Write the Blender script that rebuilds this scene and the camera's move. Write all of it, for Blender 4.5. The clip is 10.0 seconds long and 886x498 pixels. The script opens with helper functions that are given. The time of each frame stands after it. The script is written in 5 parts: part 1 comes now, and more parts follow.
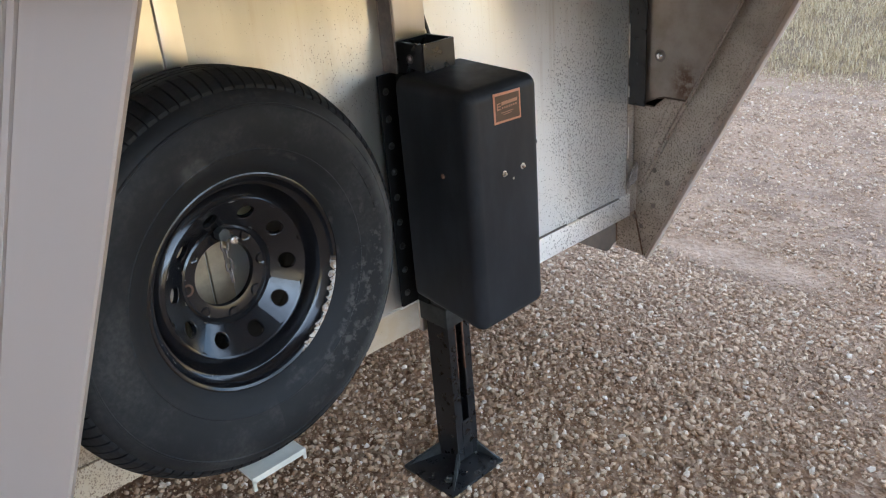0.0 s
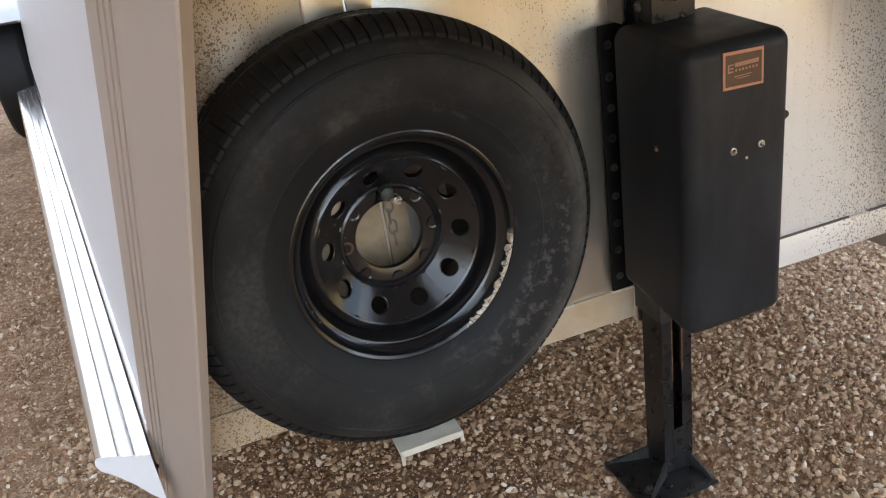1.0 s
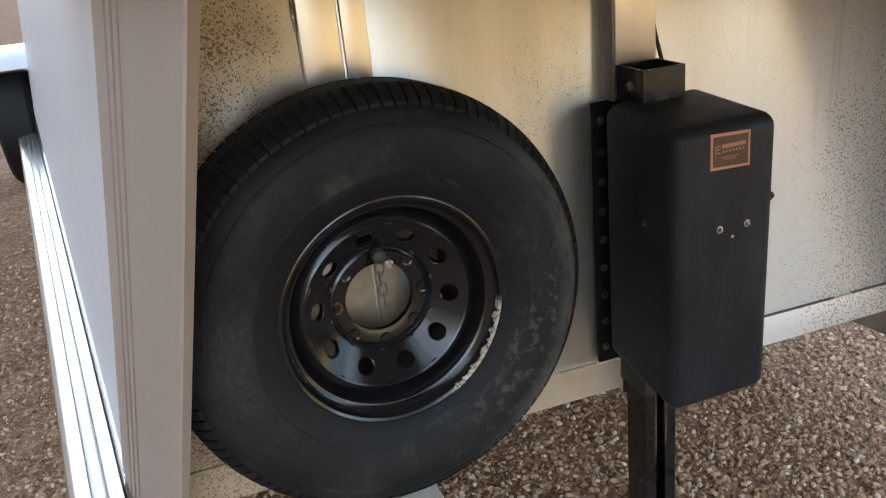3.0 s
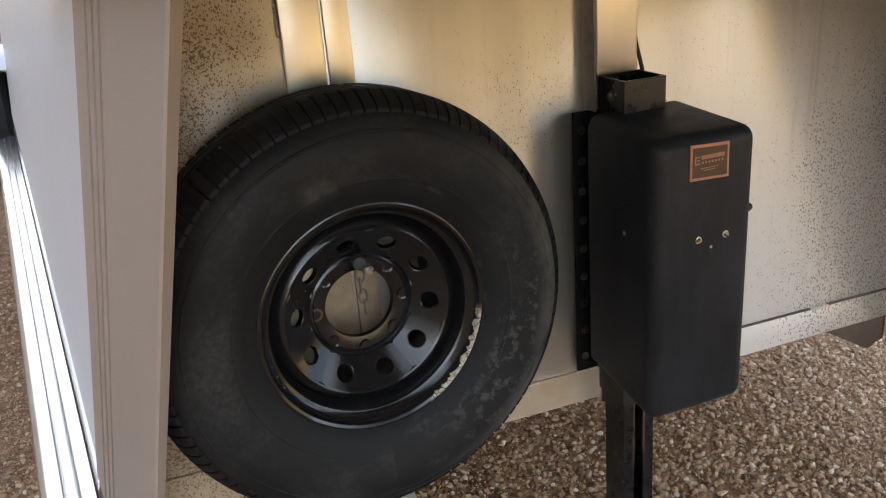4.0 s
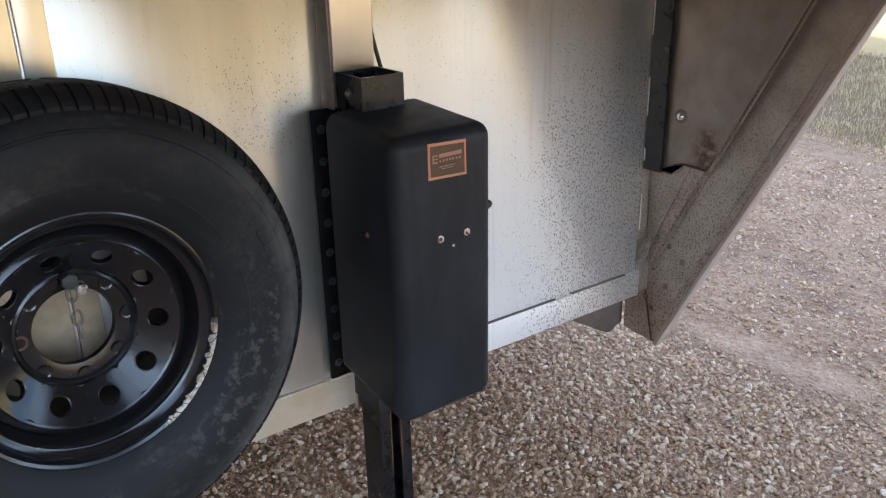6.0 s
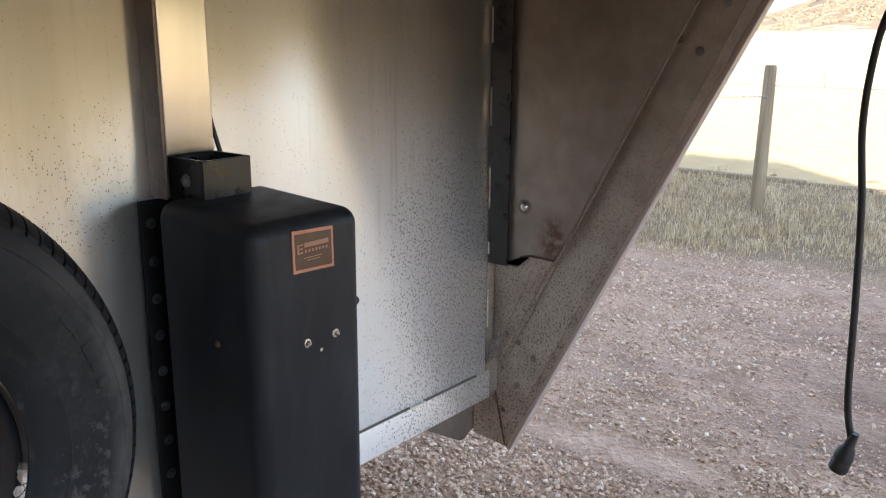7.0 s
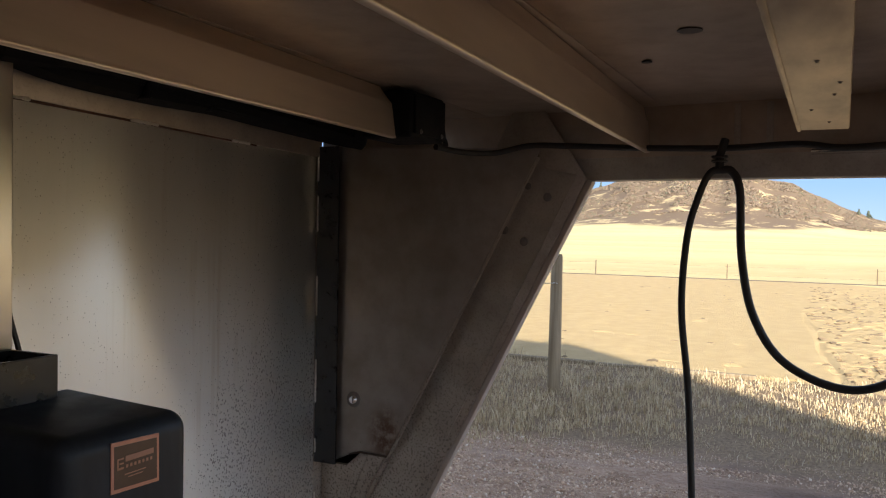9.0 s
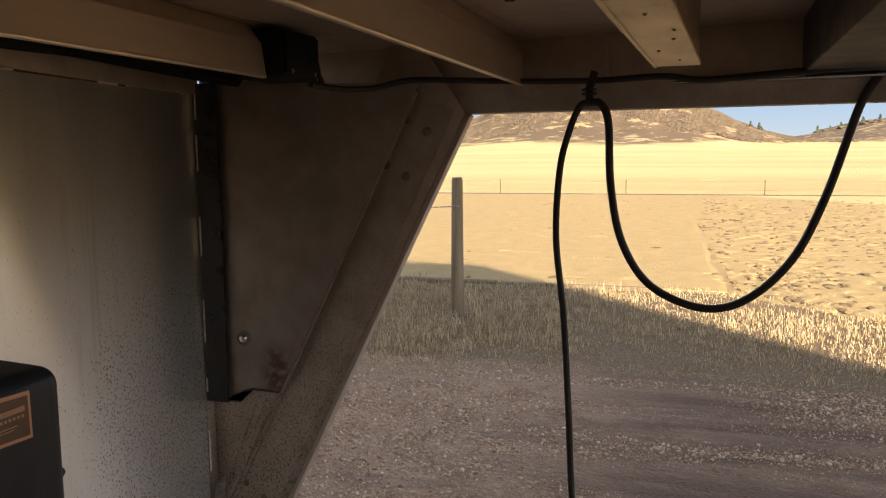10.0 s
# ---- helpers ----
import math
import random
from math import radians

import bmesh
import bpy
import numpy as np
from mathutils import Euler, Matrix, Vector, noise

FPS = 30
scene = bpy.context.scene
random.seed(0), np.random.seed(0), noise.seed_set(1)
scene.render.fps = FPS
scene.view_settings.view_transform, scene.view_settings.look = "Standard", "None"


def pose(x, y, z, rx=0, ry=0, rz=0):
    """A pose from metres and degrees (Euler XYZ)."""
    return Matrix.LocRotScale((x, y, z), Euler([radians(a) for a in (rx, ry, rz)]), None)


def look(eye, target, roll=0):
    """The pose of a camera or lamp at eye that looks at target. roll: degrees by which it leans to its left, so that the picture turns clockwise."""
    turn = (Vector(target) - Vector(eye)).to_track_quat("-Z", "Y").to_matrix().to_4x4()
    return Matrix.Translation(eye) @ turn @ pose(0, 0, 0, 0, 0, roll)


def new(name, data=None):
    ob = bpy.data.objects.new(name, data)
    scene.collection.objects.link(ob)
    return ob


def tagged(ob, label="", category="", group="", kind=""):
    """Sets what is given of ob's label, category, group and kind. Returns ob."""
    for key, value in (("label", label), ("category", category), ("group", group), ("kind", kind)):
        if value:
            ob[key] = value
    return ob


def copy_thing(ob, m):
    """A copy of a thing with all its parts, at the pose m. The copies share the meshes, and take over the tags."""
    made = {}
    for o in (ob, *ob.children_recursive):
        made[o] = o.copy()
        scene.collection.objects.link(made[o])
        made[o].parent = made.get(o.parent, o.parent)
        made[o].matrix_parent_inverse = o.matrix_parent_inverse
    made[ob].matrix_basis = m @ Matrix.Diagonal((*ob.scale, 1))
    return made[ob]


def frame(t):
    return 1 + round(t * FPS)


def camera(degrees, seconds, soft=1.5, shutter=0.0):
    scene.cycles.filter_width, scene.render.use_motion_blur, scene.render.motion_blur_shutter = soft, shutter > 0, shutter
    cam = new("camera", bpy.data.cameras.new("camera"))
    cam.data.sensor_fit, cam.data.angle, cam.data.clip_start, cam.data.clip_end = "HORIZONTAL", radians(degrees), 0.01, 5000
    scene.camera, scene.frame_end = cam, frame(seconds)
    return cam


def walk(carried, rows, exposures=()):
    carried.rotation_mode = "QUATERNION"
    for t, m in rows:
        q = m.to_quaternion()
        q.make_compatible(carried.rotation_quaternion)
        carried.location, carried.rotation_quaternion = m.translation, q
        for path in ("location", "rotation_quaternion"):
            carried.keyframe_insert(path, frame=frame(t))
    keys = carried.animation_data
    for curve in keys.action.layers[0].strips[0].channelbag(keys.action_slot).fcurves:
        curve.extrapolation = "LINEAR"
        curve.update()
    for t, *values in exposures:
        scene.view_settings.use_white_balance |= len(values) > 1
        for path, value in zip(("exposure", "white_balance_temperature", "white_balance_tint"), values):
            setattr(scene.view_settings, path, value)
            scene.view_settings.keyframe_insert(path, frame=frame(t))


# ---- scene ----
cam = camera(55.4, 10.0, soft=1.15)
PATH = [
    (0, (-0.671, -1.475, 1.52), (0.546, -0.132, 0.675), -4.9),
    (0.2, (-0.603, -1.453, 1.503), (0.480, -0.023, 0.619), -5.4),
    (0.5, (-0.49, -1.468, 1.478), (0.309, 0.114, 0.55), -7.6),
    (0.7, (-0.457, -1.453, 1.449), (0.210, 0.201, 0.543), -7.8),
    (1, (-0.333, -1.457, 1.452), (0.208, 0.26, 0.581), -8.8),
    (1.5, (-0.313, -1.459, 1.458), (0.198, 0.298, 0.65), -7.8),
    (2, (-0.323, -1.465, 1.458), (0.232, 0.284, 0.663), -6.4),
    (2.5, (-0.331, -1.473, 1.465), (0.254, 0.282, 0.704), -5.9),
    (4, (-0.335, -1.475, 1.463), (0.307, 0.275, 0.737), -4.7),
    (4.5, (-0.295, -1.455, 1.444), (0.515, 0.214, 0.696), -3.7),
    (5, (-0.256, -1.455, 1.445), (0.733, 0.111, 0.691), -2.5),
    (6.3, (-0.233, -1.426, 1.438), (0.951, 0.011, 0.709), -0.3),
    (6.5, (-0.219, -1.365, 1.411), (1.061, 0.009, 0.722), 0.4),
    (7, (-0.238, -1.222, 1.347), (1.281, -0.018, 0.854), 0.3),
    (7.2, (-0.226, -1.186, 1.334), (1.385, -0.065, 0.949), 0.4),
    (7.5, (-0.196, -1.157, 1.347), (1.536, -0.175, 1.153), -0.4),
    (7.7, (-0.195, -1.137, 1.363), (1.595, -0.250, 1.277), -0.2),
    (8, (-0.201, -1.118, 1.363), (1.626, -0.303, 1.384), -0.7),
    (8.5, (-0.212, -1.108, 1.356), (1.612, -0.289, 1.364), -0.2),
    (9, (-0.219, -1.114, 1.346), (1.599, -0.283, 1.292), 1.0),
    (9.5, (-0.225, -1.129, 1.355), (1.608, -0.337, 1.226), 1.5),
    (10, (-0.217, -1.172, 1.377), (1.668, -0.548, 1.139), -0.6),
]
EXPOSURES = [(0.0, 3.45, 6400, 2), (1.0, 3.3, 7900, 6), (2.5, 3.15, 7200, 3), (4.5, 2.95, 8100, 7), (5.0, 3.2, 6600, 3), (6.5, 3.3, 6300, 4), (7.4, 3.1, 6100, 4), (8.0, 2.25, 5300, 1), (8.5, 2.08, 5700, 2), (9.0, 2.05, 6400, 6), (9.5, 2.15, 7400, 10), (10.0, 1.9, 7900, 10)]
walk(cam, [(t, look(eye, target, roll)) for t, eye, target, roll in PATH], EXPOSURES)

# ---- world and sun ----
SUN_AZ = math.atan2(-0.72, -0.69)
SUN_EL = radians(19)
world = bpy.data.worlds.new("sky")
scene.world = world
world.use_nodes = True
wn = world.node_tree.nodes
sky = wn.new("ShaderNodeTexSky")
sky.sky_type = "NISHITA"
sky.sun_disc = False
sky.sun_elevation = SUN_EL
sky.sun_rotation = SUN_AZ
sky.air_density, sky.dust_density, sky.ozone_density = 0.6, 0.0, 1.2
sky.altitude = 2000
wn["Background"].inputs["Strength"].default_value = 0.15
# thin high haze pales the blue
haze = wn.new("ShaderNodeHueSaturation")
haze.inputs["Saturation"].default_value = 0.62
world.node_tree.links.new(sky.outputs[0], haze.inputs["Color"])
world.node_tree.links.new(haze.outputs[0], wn["Background"].inputs["Color"])
sun_data = bpy.data.lights.new("sun", "SUN")
sun_data.energy, sun_data.angle, sun_data.color = 3.4, radians(0.5), (1.0, 0.92, 0.80)
sun = new("sun", sun_data)
sun.matrix_world = look((-30, -30, 12), (-30 + 0.72 * math.cos(SUN_EL), -30 + 0.69 * math.cos(SUN_EL), 12 - math.sin(SUN_EL)))


# ---- materials ----
class Mat:
    """A node material with short calls for its texture nodes."""

    def __init__(self, name, color=(0.5, 0.5, 0.5), rough=0.5, metal=0.0, spec=0.5):
        self.m = bpy.data.materials.new(name)
        self.m.use_nodes = True
        self.t = self.m.node_tree
        self.b = self.t.nodes["Principled BSDF"]
        self.b.inputs["Base Color"].default_value = (*color, 1)
        self.b.inputs["Roughness"].default_value = rough
        self.b.inputs["Metallic"].default_value = metal
        self.b.inputs["Specular IOR Level"].default_value = spec
        self.co = self.node("ShaderNodeTexCoord").outputs["Object"]

    def node(self, kind, **props):
        n = self.t.nodes.new(kind)
        for k, v in props.items():
            setattr(n, k, v)
        return n

    def put(self, socket, value):
        if hasattr(value, "is_output"):
            self.t.links.new(value, socket)
        elif isinstance(value, tuple) and len(value) == 3 and socket.type == "RGBA":
            socket.default_value = (*value, 1)
        else:
            socket.default_value = value

    def noise(self, scale, detail=4.0, rough=0.55, stretch=None, out="Fac", distort=0.0):
        n = self.node("ShaderNodeTexNoise")
        n.inputs["Scale"].default_value = scale
        n.inputs["Detail"].default_value = detail
        n.inputs["Roughness"].default_value = rough
        n.inputs["Distortion"].default_value = distort
        self.put(n.inputs["Vector"], self.mapped(stretch) if stretch else self.co)
        return n.outputs[out]

    def mapped(self, scale, loc=(0, 0, 0), rot=(0, 0, 0)):
        n = self.node("ShaderNodeMapping")
        n.inputs["Scale"].default_value = scale
        n.inputs["Location"].default_value = loc
        n.inputs["Rotation"].default_value = rot
        self.put(n.inputs["Vector"], self.co)
        return n.outputs[0]

    def voronoi(self, scale, out="Distance", feature="F1", stretch=None, rand=1.0):
        n = self.node("ShaderNodeTexVoronoi", feature=feature)
        n.inputs["Scale"].default_value = scale
        n.inputs["Randomness"].default_value = rand
        self.put(n.inputs["Vector"], self.mapped(stretch) if stretch else self.co)
        return n.outputs[out]

    def axis(self, which):
        n = self.node("ShaderNodeSeparateXYZ")
        self.put(n.inputs[0], self.co)
        return n.outputs[which]

    def math(self, op, a, b=0.0, c=0.0, clamp=False):
        n = self.node("ShaderNodeMath", operation=op, use_clamp=clamp)
        self.put(n.inputs[0], a), self.put(n.inputs[1], b), self.put(n.inputs[2], c)
        return n.outputs[0]

    def ramp(self, fac, lo, hi, a=0.0, b=1.0):
        n = self.node("ShaderNodeMapRange")
        n.interpolation_type = "SMOOTHSTEP"
        for k, v in zip(range(5), (fac, lo, hi, a, b)):
            self.put(n.inputs[k], v)
        return n.outputs[0]

    def mix(self, fac, a, b, blend="MIX"):
        n = self.node("ShaderNodeMix", data_type="RGBA", blend_type=blend)
        self.put(n.inputs[0], fac), self.put(n.inputs[6], a), self.put(n.inputs[7], b)
        return n.outputs[2]

    def color(self, v):
        self.put(self.b.inputs["Base Color"], v)
        return self

    def rough(self, v):
        self.put(self.b.inputs["Roughness"], v)
        return self

    def metal(self, v):
        self.put(self.b.inputs["Metallic"], v)
        return self

    def bump(self, height, strength=0.3, dist=0.002):
        n = self.node("ShaderNodeBump")
        n.inputs["Strength"].default_value = strength
        n.inputs["Distance"].default_value = dist
        self.put(n.inputs["Height"], height)
        old = self.b.inputs["Normal"]
        if old.is_linked:
            self.put(n.inputs["Normal"], old.links[0].from_socket)
        self.put(old, n.outputs[0])
        return self


def mat_wall():
    """Mill-finish aluminium sheet: rolled streaks, oxide blotches, dark spray speckles at the edges."""
    k = Mat("aluminium_sheet", metal=1.0)
    x, z = k.axis(0), k.axis(2)
    streak = k.noise(9, 2, 0.5, (1.0, 1.0, 0.06))
    blotch = k.noise(3.2, 4)
    base = k.mix(k.ramp(streak, 0.3, 0.75), (0.78, 0.75, 0.68), (0.66, 0.63, 0.56))
    base = k.mix(k.math("MULTIPLY", k.ramp(blotch, 0.45, 0.75), 0.4), base, (0.60, 0.53, 0.42))
    # spray from the road: fine drops, dense low by the far corner; caked mud up the near edge
    right = k.math("MULTIPLY", k.ramp(k.math("ADD", x, k.math("MULTIPLY", k.math("SUBTRACT", blotch, 0.5), 0.3)), 0.95, 1.28), k.ramp(z, 1.40, 0.72, 0.12, 1.05))
    left = k.ramp(k.math("ADD", x, k.math("MULTIPLY", k.math("SUBTRACT", blotch, 0.5), 0.5)), 0.02, -0.30)
    drip = k.math("MULTIPLY", k.math("MULTIPLY", k.ramp(x, 0.22, 0.36), k.ramp(x, 0.54, 0.46)), k.math("MULTIPLY", k.ramp(z, 0.98, 1.06), k.ramp(z, 1.27, 1.16)))
    where = k.math("ADD", k.math("ADD", k.math("MULTIPLY", right, 0.35), k.math("MULTIPLY", left, 1.05)), k.math("ADD", k.ramp(x, 0.5, 0.7, 0.22, 0.30), k.math("MULTIPLY", drip, 0.35)))
    where = k.math("MULTIPLY", where, k.ramp(k.noise(14, 3), 0.25, 0.65, 0.55, 1.15))
    cell = k.node("ShaderNodeTexVoronoi", feature="F1")
    cell.inputs["Scale"].default_value = 310
    k.put(cell.inputs["Vector"], k.mapped((1.0, 1.0, 0.72)))
    cs = k.node("ShaderNodeSeparateColor")
    k.put(cs.inputs[0], cell.outputs["Color"])
    size = k.math("MULTIPLY", k.math("SUBTRACT", k.math("ADD", k.math("MULTIPLY", where, 0.75), 0.10), cs.outputs[0]), 0.95)
    size = k.math("MINIMUM", size, 0.40)
    speck = k.ramp(k.math("SUBTRACT", size, cell.outputs["Distance"]), 0.0, 0.09)
    drop = k.node("ShaderNodeTexVoronoi", feature="F1")
    drop.inputs["Scale"].default_value = 172
    wobble = k.node("ShaderNodeVectorMath", operation="MULTIPLY_ADD")
    k.put(wobble.inputs[0], k.noise(260, 2, 0.5, None, "Color"))
    wobble.inputs[1].default_value = (0.004, 0.004, 0.004)
    k.put(wobble.inputs[2], k.mapped((1.0, 1.0, 0.8)))
    k.put(drop.inputs["Vector"], wobble.outputs[0])
    ds = k.node("ShaderNodeSeparateColor")
    k.put(ds.inputs[0], drop.outputs["Color"])
    big = k.math("MINIMUM", k.math("MULTIPLY", k.math("SUBTRACT", k.math("MULTIPLY", k.math("MAXIMUM", right, k.math("MULTIPLY", left, k.ramp(z, 0.5, 1.2, 0.8, 1.25))), k.ramp(k.noise(11, 3), 0.3, 0.65, 0.7, 1.15)), ds.outputs[1]), 0.9), 0.37)
    splash = k.ramp(k.math("SUBTRACT", big, drop.outputs["Distance"]), 0.0, 0.10)
    mud = k.noise(165, 3, 0.5, (0.8, 1.0, 1.1), distort=0.4)
    patch = k.math("MULTIPLY", left, k.ramp(k.noise(9, 4), 0.3, 0.7, 0.55, 1.1))
    coarse = k.ramp(mud, k.math("SUBTRACT", 0.92, k.math("MULTIPLY", patch, 0.42)), k.math("SUBTRACT", 0.96, k.math("MULTIPLY", patch, 0.41)))
    speck = k.math("MAXIMUM", k.math("MAXIMUM", k.math("MULTIPLY", speck, 0.8), k.math("MULTIPLY", splash, 0.85)), coarse)
    dust = k.math("MULTIPLY", k.math("MULTIPLY", k.ramp(x, 0.12, -0.15), k.ramp(k.math("ADD", z, k.math("MULTIPLY", blotch, 0.3)), 1.12, 0.85)), 0.9)
    dust = k.math("MAXIMUM", dust, k.math("MULTIPLY", k.math("MULTIPLY", left, k.ramp(k.noise(7, 5), 0.3, 0.6, 0.45, 1.0)), 0.85))
    dust = k.math("MAXIMUM", dust, k.math("MULTIPLY", k.math("MULTIPLY", k.ramp(z, 0.50, 0.485), k.ramp(x, 0.75, 0.45)), k.ramp(k.noise(16, 4), 0.3, 0.65, 0.75, 0.97)))
    dust = k.math("MAXIMUM", dust, k.math("MULTIPLY", k.math("MULTIPLY", drip, k.ramp(k.noise(110, 4, 0.6, (1, 1, 0.25)), 0.45, 0.7)), 0.18))
    base = k.mix(dust, base, (0.50, 0.37, 0.23))
    # paler base colour stands in for the brightness of the mirrored field
    base = k.mix(k.math("MULTIPLY", k.math("MULTIPLY", k.ramp(z, 1.85, 0.85), k.ramp(x, 0.55, 0.85)), 0.9), base, (0.93, 0.91, 0.86))
    # thin runs of rain-washed dirt
    run = k.math("MULTIPLY", k.ramp(k.noise(38, 4, 0.6, (1.0, 1.0, 0.035)), 0.52, 0.72), k.ramp(k.noise(5, 3), 0.35, 0.65))
    base = k.mix(k.math("MULTIPLY", run, 0.30), base, (0.50, 0.39, 0.27))
    k.color(k.mix(k.math("MULTIPLY", speck, 0.92), base, k.mix(k.math("MAXIMUM", coarse, left), (0.095, 0.062, 0.038), (0.18, 0.108, 0.06))))
    # chalky oxide, its extent shaped to the bright field mirrored in the sheet
    bright_oxide = k.math("MULTIPLY", k.math("MULTIPLY", k.ramp(z, 1.80, 0.85), k.ramp(x, 0.55, 0.8)), k.ramp(x, 1.38, 1.0, 0.12, 1.0))
    k.metal(k.math("MULTIPLY", k.math("SUBTRACT", k.math("SUBTRACT", 0.86, k.math("MULTIPLY", bright_oxide, 0.48)), k.math("MULTIPLY", speck, 0.75)), k.math("SUBTRACT", 1.0, dust)))
    k.rough(k.math("ADD", k.ramp(streak, 0.2, 0.8, 0.280, 0.288), k.math("MULTIPLY", k.math("MAXIMUM", speck, dust), 0.3)))
    # horizontal rolling grain spreads reflections up and down
    k.b.inputs["Anisotropic"].default_value = 0.92
    grain = k.node("ShaderNodeCombineXYZ")
    grain.inputs[2].default_value = 1.0
    k.put(k.b.inputs["Tangent"], grain.outputs[0])
    return k.bump(speck, 0.12, 0.0005).m


def mat_alu(name, a, b, rough, metal=1.0, speck=0.0, streak=(1, 1, 1), bleed=None):
    """Aluminium extrusion with handling marks and dirt."""
    k = Mat(name, metal=metal)
    n1, n2 = k.noise(14, 5, 0.6, streak), k.noise(2.5, 3)
    col = k.mix(k.ramp(n1, 0.3, 0.75), a, b)
    col = k.mix(k.math("MULTIPLY", k.ramp(n2, 0.45, 0.8), 0.45), col, tuple(0.6 * v for v in b))
    if speck:
        d = k.ramp(k.noise(180, 2.5), 0.74 - 0.2 * speck, 0.79 - 0.18 * speck)
        low = k.math("MULTIPLY", d, k.ramp(k.axis(2), 1.3, 0.5, 0.15, 1.0))
        col = k.mix(k.math("MULTIPLY", low, 0.85), col, (0.09, 0.07, 0.05))
        k.metal(k.math("SUBTRACT", metal, k.math("MULTIPLY", low, metal)))
    if bleed:
        # rust bleeding from a notch
        dy = k.math("MULTIPLY", k.math("SUBTRACT", k.axis(1), bleed[0]), 16.0)
        dz = k.math("MULTIPLY", k.math("SUBTRACT", k.axis(2), bleed[1]), 11.0)
        near = k.math("SQRT", k.math("ADD", k.math("MULTIPLY", dy, dy), k.math("MULTIPLY", dz, dz)))
        stain = k.math("MULTIPLY", k.ramp(near, 1.0, 0.2), k.ramp(k.noise(45, 5, 0.65), 0.3, 0.6))
        col = k.mix(k.math("MULTIPLY", stain, 0.9), col, (0.12, 0.055, 0.028))
    k.color(col).rough(k.ramp(n1, 0.25, 0.8, rough - 0.03, rough + 0.06))
    return k.bump(n1, 0.015, 0.001).m


def mat_plain(name, color, rough, metal=0.0, vary=0.25, scale=30, bump=0.1, spec=0.5):
    k = Mat(name, color, rough, metal, spec)
    n = k.noise(scale, 5, 0.6)
    m = k.noise(scale * 0.12, 3)
    f = k.math("ADD", k.math("MULTIPLY", n, 0.5), k.math("MULTIPLY", m, 0.5))
    k.color(k.mix(k.ramp(f, 0.3, 0.7), tuple(c * (1 - vary) for c in color), tuple(min(1, c * (1 + vary)) for c in color)))
    k.rough(k.ramp(n, 0.25, 0.8, max(0.03, rough - 0.08), min(1, rough + 0.1)))
    return k.bump(n, bump, 0.001).m


def mat_rubber():
    k = Mat("tyre_rubber", rough=0.75, spec=0.22)
    dx, dz = k.math("ADD", k.axis(0), 0.0044), k.math("SUBTRACT", k.axis(2), 0.830)
    rad = k.math("SQRT", k.math("ADD", k.math("MULTIPLY", dx, dx), k.math("MULTIPLY", dz, dz)))
    ang = k.math("ARCTAN2", dx, dz)
    # wear runs round the sidewall: coordinates along and across the ring
    ring = k.node("ShaderNodeCombineXYZ")
    k.put(ring.inputs[0], k.math("MULTIPLY", ang, 0.14)), k.put(ring.inputs[1], rad)

    def around(scale, detail, stretch=1.0):
        m = k.node("ShaderNodeVectorMath", operation="MULTIPLY")
        k.put(m.inputs[0], ring.outputs[0])
        m.inputs[1].default_value = (1.0, stretch, 1.0)
        n = k.node("ShaderNodeTexNoise")
        n.inputs["Scale"].default_value, n.inputs["Detail"].default_value, n.inputs["Roughness"].default_value = scale, detail, 0.65
        k.put(n.inputs["Vector"], m.outputs[0])
        return n.outputs["Fac"]
    dust = k.math("MULTIPLY", k.ramp(around(14, 5, 1.6), 0.54, 0.74), k.ramp(k.noise(90, 4), 0.35, 0.65, 0.1, 0.8))
    dust = k.math("MULTIPLY", dust, k.ramp(k.axis(0), -0.2, 0.3, 0.15, 0.8))
    # scuffed pale arc near the shoulder, fading up and down
    arc = k.math("MULTIPLY", k.math("MULTIPLY", k.ramp(rad, 0.305, 0.350), k.ramp(rad, 0.380, 0.366)), k.math("MULTIPLY", k.ramp(ang, 0.4, 1.3), k.ramp(ang, 3.0, 2.3)))
    arc = k.math("MULTIPLY", arc, k.ramp(around(30, 5, 0.7), 0.3, 0.6, 0.25, 1.0))
    low = k.math("MULTIPLY", k.math("MULTIPLY", k.ramp(rad, 0.235, 0.25), k.ramp(rad, 0.345, 0.33)), k.math("MULTIPLY", k.ramp(ang, 1.2, 1.5), k.ramp(ang, 2.9, 2.4)))
    low = k.math("MULTIPLY", low, k.ramp(k.noise(42, 5, 0.7), 0.5, 0.64, 0.0, 0.55))
    # one rubbed streak above the rim
    streak = k.math("MULTIPLY", k.math("MULTIPLY", k.ramp(rad, 0.235, 0.255), k.ramp(rad, 0.295, 0.27)), k.math("MULTIPLY", k.ramp(ang, -0.45, -0.30), k.ramp(ang, -0.10, -0.24)))
    streak = k.math("MULTIPLY", streak, k.ramp(k.noise(60, 4), 0.3, 0.7, 0.15, 0.55))
    # soft clouds of dry dust over the upper sidewall
    cloud = k.math("MULTIPLY", k.math("MULTIPLY", k.ramp(around(11, 6, 0.6), 0.42, 0.68), k.ramp(ang, 1.7, 1.0, 0.25, 1.0)), k.math("MULTIPLY", k.ramp(rad, 0.225, 0.27), k.ramp(rad, 0.372, 0.345)))
    dust = k.math("MAXIMUM", dust, k.math("MULTIPLY", cloud, k.ramp(k.noise(120, 4), 0.3, 0.7, 0.12, 0.38)))
    dust = k.math("MAXIMUM", k.math("MAXIMUM", dust, low), k.math("MAXIMUM", k.math("MULTIPLY", arc, 0.9), streak))
    k.color(k.mix(dust, (0.0125, 0.0130, 0.0138), (0.105, 0.100, 0.092)))
    k.rough(k.ramp(dust, 0.0, 1.0, 0.6, 0.9))
